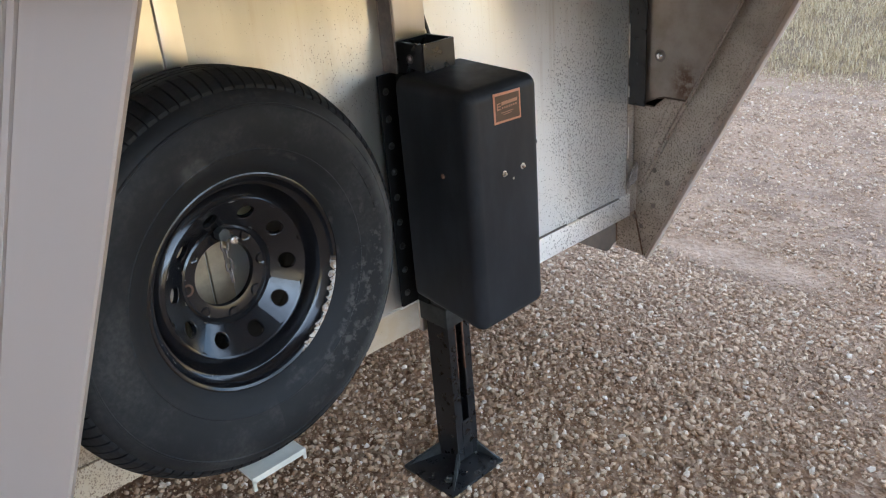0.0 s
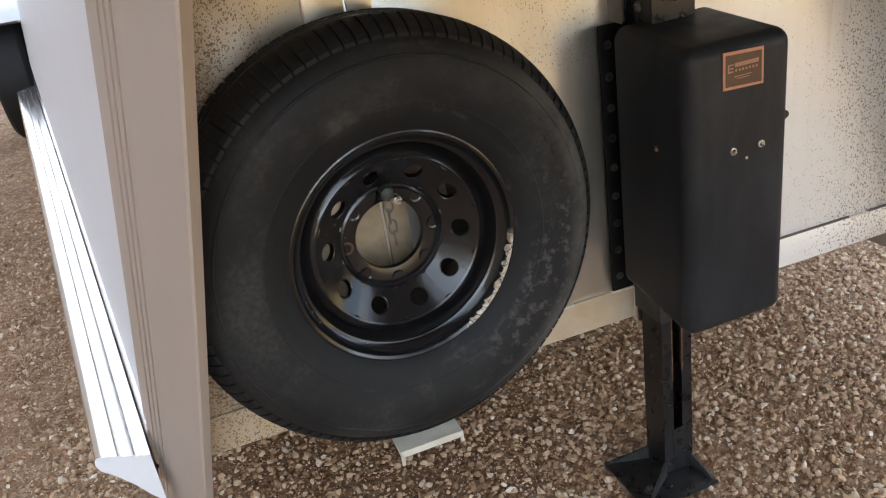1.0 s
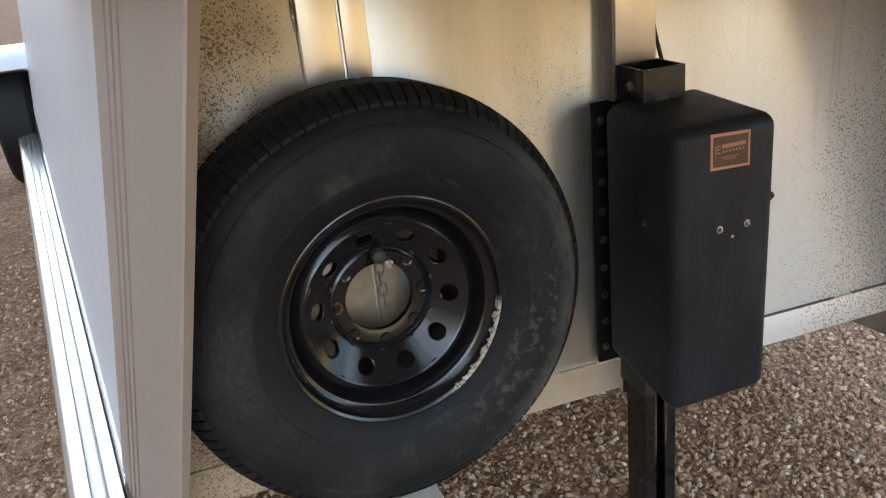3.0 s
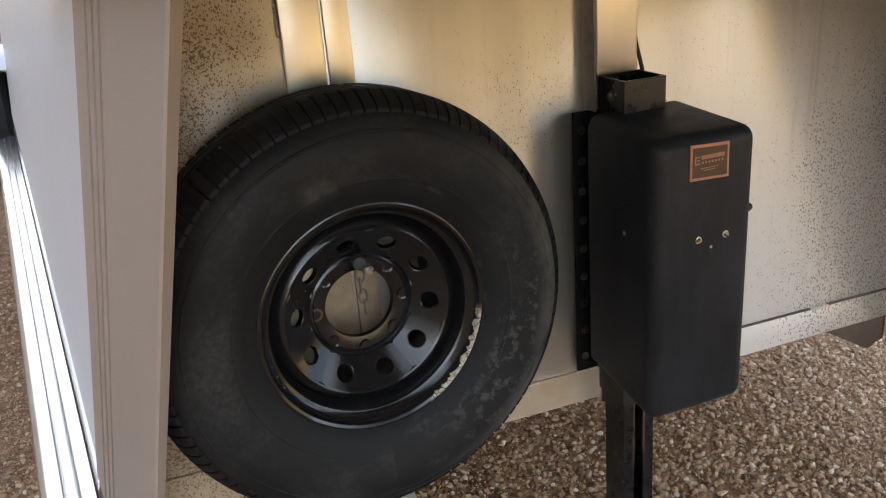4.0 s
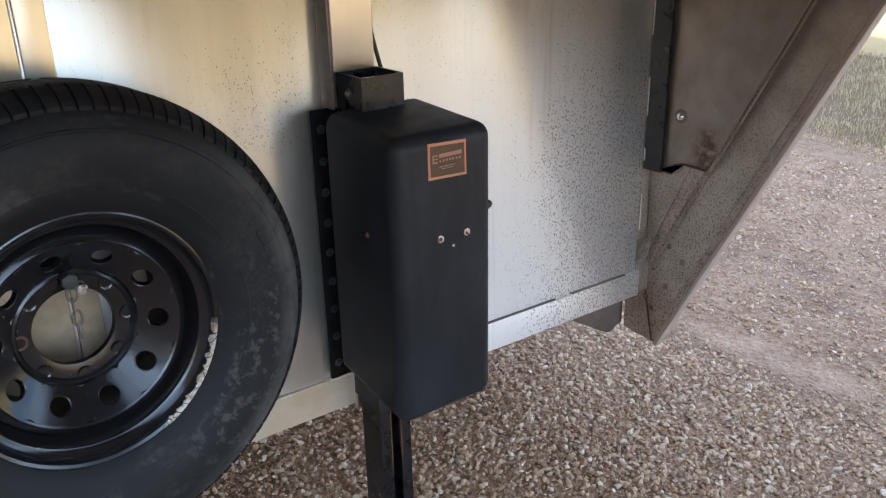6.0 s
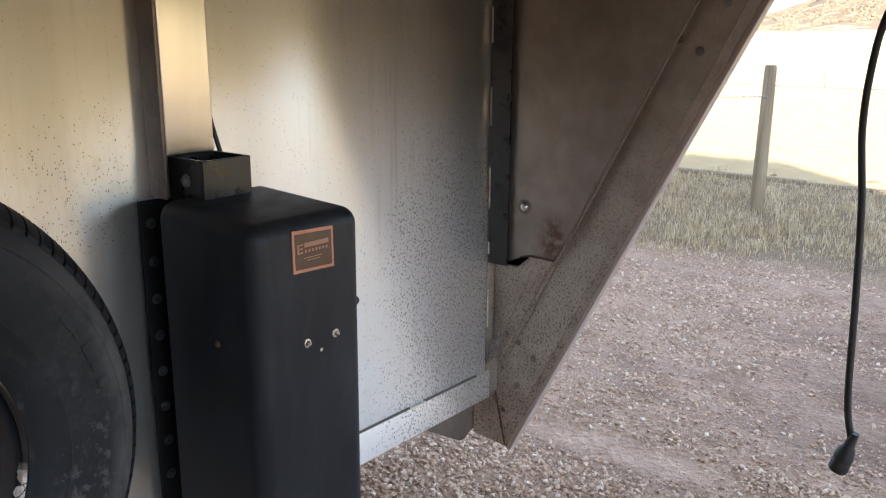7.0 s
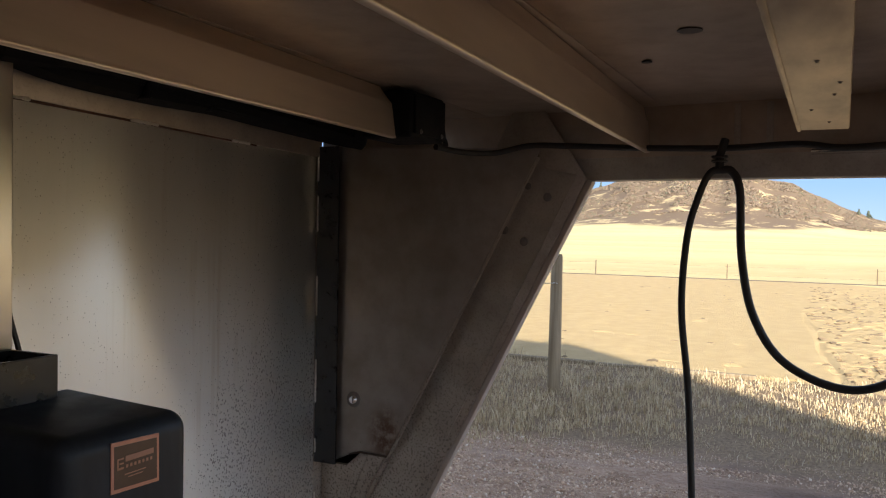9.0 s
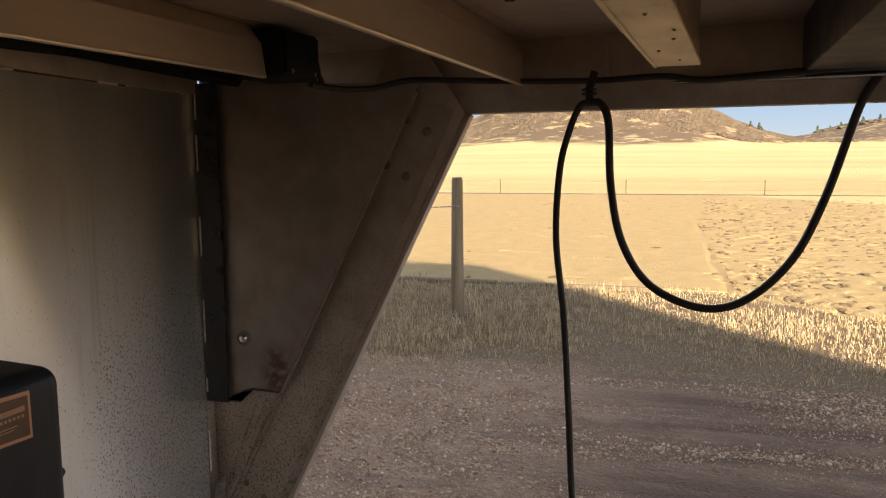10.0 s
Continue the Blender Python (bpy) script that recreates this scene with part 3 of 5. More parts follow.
def soil(x, y):
    """Height of the near ground: gentle swells."""
    return 0.012 * noise.noise((x * 0.7, y * 0.7, 0)) * min(1, math.hypot(x, y) / 3)


def track(x, y):
    """How far the wheel-ridged drive stands over the plain soil; under zero outside it."""
    fade = lambda v, lo, hi: min(1.0, max(0.0, (v - lo) / (hi - lo)))
    inside = fade(x, 1.55, 2.0) * fade(-x, -4.9, -4.4) * fade(y, -3.0, -2.6) * fade(-y, -2.6, -2.2)
    ridge = 0.016 * noise.noise((x * 4.2, y * 0.5, 9)) + 0.008 * noise.noise((x * 10, y * 1.4, 3)) + 0.004 * noise.noise((x * 24, y * 9, 5))
    return inside * (0.012 + ridge) - 0.012 * (inside < 0.02)


def build_drive():
    x, y = np.arange(1.5, 4.95, 0.022), np.arange(-3.05, 2.65, 0.03)
    verts = [(a, b, soil(a, b) + track(a, b)) for a in x for b in y]
    n, m = len(x), len(y)
    idx = np.arange(n * m).reshape(n, m)
    f = np.stack([idx[:-1, :-1], idx[1:, :-1], idx[1:, 1:], idx[:-1, 1:]], -1).reshape(-1, 4)
    me = bpy.data.meshes.new("gravel_drive")
    me.from_pydata(verts, [], f.tolist())
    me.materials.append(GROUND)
    me.polygons.foreach_set("use_smooth", [True] * len(me.polygons))
    me.update()
    tagged(new("gravel_drive", me), "packed pinkish-brown gravel drive ridged by wheel tracks", "drive", kind="structure")


build_drive()


def build_gravel():
    """Crushed stone: larger chips over a litter of grit, with bare strips along the wheel tracks."""
    rng = np.random.default_rng(4)
    eight = (np.array([(1, 0, 0), (-1, 0, 0), (0, 1, 0), (0, -1, 0), (0, 0, 1), (0, 0, -1)], float), np.array([(0, 2, 4), (2, 1, 4), (1, 3, 4), (3, 0, 4), (2, 0, 5), (1, 2, 5), (3, 1, 5), (0, 3, 5)]))
    shapes = []
    zones = (
        (34000, -0.9, 2.3, -0.9, 1.0, 0.0038, 0.0120, 2.0, 0.30, ico(1)),
        (60000, -0.9, 2.3, -0.9, 1.0, 0.0016, 0.0042, 1.3, 0.60, eight),
        (38000, 1.2, 4.9, -2.4, 2.2, 0.0040, 0.0120, 2.0, 0.20, ico(1)),
        (80000, 1.2, 5.0, -2.6, 2.2, 0.0022, 0.0052, 1.3, 0.42, eight),
        (2500, -1.6, 1.0, -2.2, -0.9, 0.005, 0.012, 2.4, 0.32, ico(1)),
        (12000, -1.9, -0.5, 0.0, 4.0, 0.0040, 0.012, 2.2, 0.32, ico(1)),
        (14000, -1.6, -0.5, 0.0, 2.5, 0.0020, 0.0045, 1.3, 0.6, eight),
    )
    for n, x0, x1, y0, y1, lo, hi, power, cover, (v0, f0) in zones:
        kinds = np.stack([v0 * rng.uniform(0.6, 1.15, (len(v0), 1)) for _ in range(40)])
        x, y = rng.uniform(x0, x1, n), rng.uniform(y0, y1, n)
        thin = np.array([0.8 * noise.noise((a * 1.1, b * 0.7, 5)) + 1.1 * noise.noise((a * 4.0, b * 0.6, 9)) * min(1, max(0, a - 1.2)) for a, b in zip(x, y)])
        thin -= 0.30 * np.clip((0.45 - x) / 0.4, 0, 1) * (y < 1.0) * (x > -0.6)
        thin -= 0.35 * np.clip((x - 2.0) / 1.0, 0, 1) * np.clip((0.0 - y) / 1.2, 0, 1)
        keep = thin + cover > rng.uniform(-0.25, 0.3, n)
        x, y = x[keep], y[keep]
        n = len(x)
        r = lo + (hi - lo) * rng.random(n) ** power
        v = kinds[rng.integers(40, size=n)] * np.stack([r * rng.uniform(0.8, 1.4, n), r * rng.uniform(0.7, 1.0, n), r * rng.uniform(0.6, 0.95, n)], 1)[:, None]
        a, t = rng.uniform(0, 6.28, n)[:, None], rng.uniform(-0.5, 0.5, n)[:, None]
        z = np.array([soil(p, q) + max(0.0, track(p, q)) for p, q in zip(x, y)])
        v = np.stack([v[..., 0] * np.cos(a) - v[..., 1] * np.sin(a) + x[:, None], v[..., 0] * np.sin(a) + v[..., 1] * np.cos(a) + y[:, None], v[..., 2] + t * v[..., 0] + (z + 0.34 * r)[:, None]], -1)
        shapes.append((v.reshape(-1, 3), (f0[None] + (np.arange(n) * len(v0))[:, None, None]).reshape(-1, 3)))
    pieces("gravel", shapes, STONE, "loose pinkish-brown crushed gravel lying over packed soil", "gravel")


def build_grass():
    rng = np.random.default_rng(9)
    out = []
    f = np.array([[0, 1, 2], [1, 3, 2], [2, 3, 4]])
    for _ in range(8500):
        x, y = rng.uniform(4.2, 8.1), rng.uniform(-5.0, 8.0)
        edge = min(1, max(0, (x - 4.35 + 0.9 * noise.noise((x * 0.9, y * 0.9, 2))) / 1.3))
        if x + max(0.0, -1.3 - y) > 8.05 + rng.uniform(-0.25, 0.25):
            continue
        if rng.random() > edge * (0.75 + 0.5 * noise.noise((x, y, 8))) + 0.05:
            continue
        tall = (1.0 if y > -0.3 else 0.62) * rng.choice([0.05, 0.08, 0.11, 0.17], p=[0.42, 0.36, 0.17, 0.05]) * rng.uniform(0.55, 0.95) * (0.35 + 0.75 * edge)
        for _ in range(rng.integers(10, 19)):
            a, lean = rng.uniform(0, 6.28), rng.uniform(0.05, 0.9)
            h, w = tall * rng.uniform(0.4, 1.0), rng.uniform(0.002, 0.004)
            bx, by = x + rng.normal(0, 0.045), y + rng.normal(0, 0.045)
            c, s = math.cos(a), math.sin(a)
            px, py = -s * w, c * w
            mx, my, tx, ty = c * lean * h * 0.35, s * lean * h * 0.35, c * lean * h, s * lean * h
            out.append((np.array([(bx - px, by - py, -0.005), (bx + px, by + py, -0.005), (bx + mx - px * 0.7, by + my - py * 0.7, h * 0.6), (bx + mx + px * 0.7, by + my + py * 0.7, h * 0.6), (bx + tx, by + ty, h)]), f))
    # broken straws lying flat along the edge of the drive
    for _ in range(1000):
        x, y = 5.4 - 1.7 * rng.random() ** 1.6, rng.uniform(-4.0, 3.5)
        a, h, w = rng.uniform(0, 6.28), rng.uniform(0.02, 0.07), rng.uniform(0.001, 0.002)
        c, s = math.cos(a), math.sin(a)
        lift = rng.uniform(0.004, 0.02)
        out.append((np.array([(x - s * w, y + c * w, 0.004), (x + s * w, y - c * w, 0.004), (x + c * h * 0.5 - s * w, y + s * h * 0.5 + c * w, lift), (x + c * h * 0.5 + s * w, y + s * h * 0.5 - c * w, lift), (x + c * h, y + s * h, 0.004)]), f))
    pieces("dry_grass", out, GRASS, "dry straw-coloured bunch grass along the fence line", "grass")


def build_brush():
    rng = np.random.default_rng(12)
    v0, f0 = ico(1)
    out, pines = [], []
    for _ in range(52000):
        r, a = rng.uniform(270, 392), rng.uniform(-8, 27)
        x, y = r * math.cos(radians(a)), r * math.sin(radians(a))
        z = hill(x, y)
        if z < 1.7 + 1.4 * rng.random() or noise.noise((x * 0.045, y * 0.09, 1)) + 0.7 * noise.noise((x * 0.13, y * 0.2, 4)) < -0.05 + 0.10 * rng.random() - 0.010 * z:
            continue
        s = rng.uniform(0.2, 0.48)
        v = v0 * rng.uniform(0.45, 1.35, (len(v0), 1)) * (s * 1.2, s * 1.2, s * 0.85)
        out.append((v + (x, y, z + 0.2 * s), f0))
    for _ in range(900):
        r, a = rng.uniform(640, 740), rng.uniform(-16, -3)
        x, y = r * math.cos(radians(a)), r * math.sin(radians(a))
        z = hill(x, y)
        if z < 9.5:
            continue
        s = rng.uniform(1.2, 2.6)
        v = v0 * rng.uniform(0.7, 1.2, (len(v0), 1)) * (s * 1.4, s * 1.4, s * 0.7)
        out.append((v + (x, y, z + 0.2 * s), f0))
    pieces("hillside_brush", out, SHRUB, "low leafless brown scrub scattered over the distant hill", "shrubs")
    for a, r in ((-1.8, 360), (-2.3, 368), (-5.6, 700), (-6.3, 690), (-6.9, 705), (-7.4, 690), (13.9, 372), (-8.1, 700), (-9.0, 690)):
        x, y = r * math.cos(radians(a)), r * math.sin(radians(a))
        s = rng.uniform(0.7, 1.3) * r / 360
        for _ in range(40):
            q = rng.uniform(0, 1)
            w = (1 - q) * 0.8 * s
            v = v0 * rng.uniform(0.6, 1.3, (len(v0), 1)) * 0.3 * s
            pines.append((v + (x + rng.normal(0, 0.5) * w, y + rng.normal(0, 0.5) * w, hill(x, y) + q * 2.2 * s), f0))
    pieces("conifers", pines, PINE, "small dark conifers on the far ridge line", "trees")


def build_arena():
    """Raked sand with hoof prints and drag lines, as real dips."""
    rng = np.random.default_rng(3)
    x = np.concatenate([np.arange(5.4, 14.0, 0.032), np.linspace(14.0, 24.05, 150)])
    y = np.concatenate([np.arange(-6.0, 0.0, 0.032), np.arange(0.0, 2.0, 0.05), np.linspace(2.0, 9.0, 60)])
    gx, gy = np.meshgrid(x, y, indexing="ij")
    gz = np.full(gx.shape, 0.012)
    for _ in range(2200):
        px, py = 5.8 + 17.5 * rng.random() ** 1.3, rng.uniform(-6, 4)
        if py > np.interp(px, (6, 7.5, 9.5, 15, 19), (-2.3, -1.8, -1.3, -0.9, -0.85)) + rng.normal(0, 0.2):
            if rng.random() > 0.04:
                continue
        r = rng.uniform(0.05, 0.11)
        d = r * rng.uniform(0.2, 0.36)
        i0, i1 = np.searchsorted(x, (px - 0.5, px + 0.5))
        j0, j1 = np.searchsorted(y, (py - 0.5, py + 0.5))
        long = rng.uniform(0.8, 1.5)
        q = ((gx[i0:i1, j0:j1] - px) ** 2 / long + (gy[i0:i1, j0:j1] - py) ** 2) / r ** 2
        gz[i0:i1, j0:j1] += d * (-np.exp(-q ** 4) + 0.25 * np.exp(-((q - 1.9) / 0.7) ** 2) * (gx[i0:i1, j0:j1] < px + 0.3 * (py - gy[i0:i1, j0:j1])))
    # dashed lines left by a drag
    for k in range(8):
        line = gy - (-1.15 - 0.16 * k + 0.07 * (gx - 9.5) + 0.02 * np.sin(gx * 2 + k))
        dash = (np.sin(gx * 19 + 2 * k) > -0.2) if k else 1.0
        gz -= 0.012 * np.exp(-(line / 0.035) ** 4) * dash * (gx < (15.5 if k == 0 else 10.2 - 0.25 * k))
    gz[gx + np.maximum(0, -1.3 - gy) < 8.0] = -0.05
    n, m = gx.shape
    idx = np.arange(n * m).reshape(n, m)
    f = np.stack([idx[:-1, :-1], idx[1:, :-1], idx[1:, 1:], idx[:-1, 1:]], -1).reshape(-1, 4)
    me = bpy.data.meshes.new("arena_sand")
    me.from_pydata(np.stack([gx, gy, gz], -1).reshape(-1, 3).tolist(), [], f.tolist())
    me.materials.append(GROUND)
    me.polygons.foreach_set("use_smooth", [True] * len(me.polygons))
    me.update()
    # added dark lumps stand in for shade inside hoof prints and drag lines
    v0, f0 = ico(1)
    clods = []
    def dark_lump(px, py, r):
        v = v0 * rng.uniform(0.6, 1.15, (len(v0), 1)) * (r * rng.uniform(0.8, 1.8), r * rng.uniform(0.8, 1.3), 0.018)
        clods.append((v + (px, py, 0.008), f0))
    for _ in range(2600):
        px, py = 6.2 + 16 * rng.random() ** 1.5, rng.uniform(-5.5, 3)
        over = py - np.interp(px, (6, 7.5, 9.5, 15, 19), (-2.3, -1.8, -1.3, -0.9, -0.85))
        if px + max(0.0, -1.3 - py) > 8.1 and rng.random() < (0.04 if over > 0.1 else 0.75):
            dark_lump(px, py, rng.uniform(0.028, 0.06) * (1.7 if rng.random() < 0.15 else 1.0))
    for k in range(7):
        for gxx in np.arange(8.0 + 0.1 * k, 10.2 - 0.2 * k, 0.16):
            py = -1.25 - 0.17 * k + 0.07 * (gxx - 9.5)
            if gxx + max(0.0, -1.3 - py) > 8.1 and rng.random() < 0.8:
                dark_lump(gxx, py + rng.normal(0, 0.012), rng.uniform(0.03, 0.045))
    pieces("print_shade_lumps", clods, PRINT_SHADE, "small dark brown lumps standing in for shaded hoof prints over the arena", "clods")
    tagged(new("arena_sand", me), "tan riding arena sand pocked with hoof prints and drag lines", "sand", kind="structure")


build_arena()


def build_fence():
    post = thing("fence_post", (6.41, 0.9, 0), "weathered grey round wooden fence post standing in dry grass", "fence post")
    b = bmesh.new()
    rng = random.Random(2)
    lathe([(0.058, 0.25), (0.055, 0.0), (0.052, -0.4), (0.049, -0.8), (0.046, -1.11), (0.040, -1.135), (0.001, -1.13)], 14, b, Matrix.Translation((6.41, 0.9, 0)) @ Matrix.Rotation(radians(-90), 4, "X"))
    for v in b.verts:
        v.co.x += 0.02 * v.co.z + rng.uniform(-0.002, 0.002)
    part("post", b, WOOD, post)
    staple = rod([(6.365, 0.87, 0.9), (6.36, 0.9, 0.905), (6.365, 0.93, 0.9)], 0.003, 6)
    part("staple", staple, ZINC, post)
    wire = rod(spline([(6.37, 0.90, 0.90), (6.3, 2.3, 0.84), (6.2, 4.0, 0.90), (6.1, 6.5, 0.93)], 8), 0.004, 6)
    link("fence_wire", wire, ZINC, label="sagging plain wire tied to the wooden post")["category"] = "wire"
    edge = bmesh.new()
    for i in range(7):
        y = -0.55 + 1.5 * i
        box(7.90, 7.98, y, y + 1.49, -0.02, 0.035 + 0.012 * math.sin(i * 2.1), 0.012, 1, edge)
    tagged(link("arena_edging", edge, WOOD), "low half-buried grey timber edging round the sand arena", "edging", kind="structure")
    # thin steel posts with wire along the far side of the arena
    def steel_post(x, y):
        p = thing("steel_post", (x, y, 0), "thin dark steel stake of the wire fence beyond the arena", "fence post", "far fence posts")
        b = box(x - 0.008, x + 0.008, y - 0.011, y + 0.011, -0.1, 0.42, 0.003, 1)
        box(x - 0.022, x - 0.012, y - 0.004, y + 0.004, -0.1, 0.42, 0, 1, b)
        part("stake", b, RUST, p)
        return p
    first = steel_post(24.6, 1.46)
    for i in range(-4, 4):
        if i:
            copy_thing(first, Matrix.Translation((24.6 - 0.05 * i, 1.46 - 3.75 * i, 0)))
    w = bmesh.new()
    for z in (0.12, 0.36):
        rod(spline([(24.6, y, z + 0.02 * math.sin(y * 1.7)) for y in range(-16, 18, 2)], 3), 0.0018, 5, w)
    link("far_fence_wire", w, RUST, label="two thin wires strung between steel stakes")["category"] = "wire"
    log = bmesh.new()
    for i in range(9):
        y = -15 + 3.6 * i
        box(24.2, 24.32, y, y + 3.6, -0.02, 0.022, 0.008, 1, log)
    tagged(link("far_edging", log, DIRTY), "low weathered timber edging at the far side of the arena", "edging", kind="structure")


build_fence()

# large barn behind the camera that throws its shade over the trailer
tagged(link("barn_wall", box(-20, -9, -15.95, 32, -0.05, 8.75), BARN), "plain tall barn siding", "barn", kind="structure")

# ---- trailer ----
trailer = thing("horse_trailer", (0.5, 1.5, 0.4), "weathered aluminium gooseneck horse trailer parked on gravel", "trailer")


def seam(x):
    return 0.495 - 0.017 * x


def bottom(x):
    return 0.417 - 0.014 * x


FAR = 1.487
NEAR_A, NEAR_B = Vector((-0.473, -0.065, 0.25)), Vector((-0.262, -0.61, 1.45))
INWARD = Vector((0.942, 0.336, 0))
AXIS = (NEAR_B - NEAR_A).normalized()
BACK = Vector((-0.336, 0.942, 0))


def build_front_wall():
    b = bmesh.new()
    # sheets with a narrow standing seam between them
    for x0, xt, x1 in ((-0.485, -0.355, 0.015), (0.015, 0.015, FAR)):
        prism([(x0, seam(x0)), (x1, seam(x1)), (x1, 1.53), (xt, 1.53)], 0.0, 0.02, "y", 0.0008, b)
    front = part("front_wall", b, WALL, trailer, "speckled mill-finish aluminium front sheet")
    b = prism([(-0.49, bottom(-0.49)), (1.50, bottom(1.5)), (1.50, seam(1.5) + 0.004), (-0.485, seam(-0.485) + 0.004)], -0.007, 0.06, "y", 0.002)
    sill = part("bottom_rail", b, WALL, trailer, "pale aluminium sill rail")
    for x0, x1 in ((0.66, 1.172), (1.232, 1.44), (0.14, 0.355)):
        line = [(x0, seam(x0) + 0.0035), (x1, seam(x1) + 0.0035), (x1, seam(x1) + 0.0062), (x0, seam(x0) + 0.0062)]
        part("seam", prism(line, -0.0078, 0.0, "y"), GRIME, sill, "dark open seam above the sill")
    for x0, x1, s in ((1.175, 1.225, 1), (0.36, 0.40, 2), (0.50, 0.55, 3)):
        part("weld", bead((x0, -0.008, seam(x0) + 0.004), (x1, -0.008, seam(x1) + 0.004), 0.004, s), ALU, sill)
    low = lambda x: 1.5285 - 0.029 * (x - 0.677)
    b = prism([(-0.33, low(-0.33)), (1.50, low(1.50)), (1.50, 1.5995), (-0.33, 1.5995)], -0.006, -0.0005, "y", 0.001)
    header = part("header_strip", b, ALU_DULL, trailer, "pale aluminium strip along the top of the front wall")
    part("seam", prism([(0.66, low(0.66) - 0.004), (1.25, low(1.25) - 0.003), (1.25, low(1.25)), (0.66, low(0.66))], -0.0035, 0.0, "y"), RUST, header, "rusty shadowed seam")
    for x0, x1, s in ((0.655, 0.685, 4), (0.895, 0.955, 5), (1.17, 1.22, 6)):
        part("weld", bead((x0, -0.006, low(x0) - 0.001), (x1, -0.006, low(x1) - 0.001), 0.0035, s), ALU, header)
    # vertical batten behind the spare wheel
    for z0, z1, m in ((0.49, 0.99, TAN), (0.992, 1.53, ALU)):
        b = box(-0.058, 0.012, -0.014, 0.0, z0, z1, 0.003)
        box(0.018, 0.064, -0.010, 0.0, z0, z1, 0.003, 2, b)
        part("batten", b, m, trailer, "raised aluminium batten" if m == ALU else "dusty lower batten")
    for z, s in ((1.30, 7), (1.12, 8), (0.7, 9)):
        part("weld", bead((-0.061, -0.003, z), (-0.061, -0.003, z + 0.07), 0.004, s), ALU, front)
    # square post that carries the jack
    b = box(0.536, 0.628, -0.047, 0.0, 1.156, 1.60, 0.003, 3)
    box(0.556, 0.628, -0.018, 0.0, 0.40, 1.156, 0.003, 3, b)
    part("jack_post", b, ALU, trailer, "bright aluminium post")
    # dark tone stands in for what the post's side face reflects
    part("post_flange", box(0.5300, 0.5355, -0.046, 0.0, 1.087, 1.5995, 0.0008), RIVET, trailer, "side flange of the post, toned like a dark reflection")
    for z, l, s in ((1.20, 0.04, 10), (1.40, 0.06, 11)):
        part("weld", bead((0.5305, -0.004, z), (0.5305, -0.004, z + l), 0.003, s), ALU_DULL, front)
    b = rod(spline([(0.634, -0.02, 1.6), (0.636, -0.015, 1.42), (0.634, -0.018, 1.3), (0.64, -0.02, 1.22), (0.652, -0.03, 1.15)], 8), 0.0042, 6)
    part("caulk_line", b, CORD, trailer, "black sealant string")
    # dark wiring loom along the header
    b = rod(spline([(0.60, -0.03, 1.60), (0.72, -0.035, 1.582), (0.9, -0.04, 1.576), (1.05, -0.05, 1.576), (1.2, -0.06, 1.568), (1.38, -0.09, 1.555), (1.46, -0.14, 1.545)], 8), 0.029, 8)
    rod(spline([(0.60, -0.05, 1.585), (0.8, -0.055, 1.588), (1.0, -0.06, 1.575), (1.2, -0.08, 1.563), (1.42, -0.13, 1.54)], 8), 0.018, 8, b)
    for x in (0.86, 1.02, 1.16):
        box(x, x + 0.012, -0.075, -0.02, 1.551, 1.60, 0.003, 1, b)
    part("wiring_loom", b, SOOT, trailer, "black wiring loom under the floor")


build_front_wall()


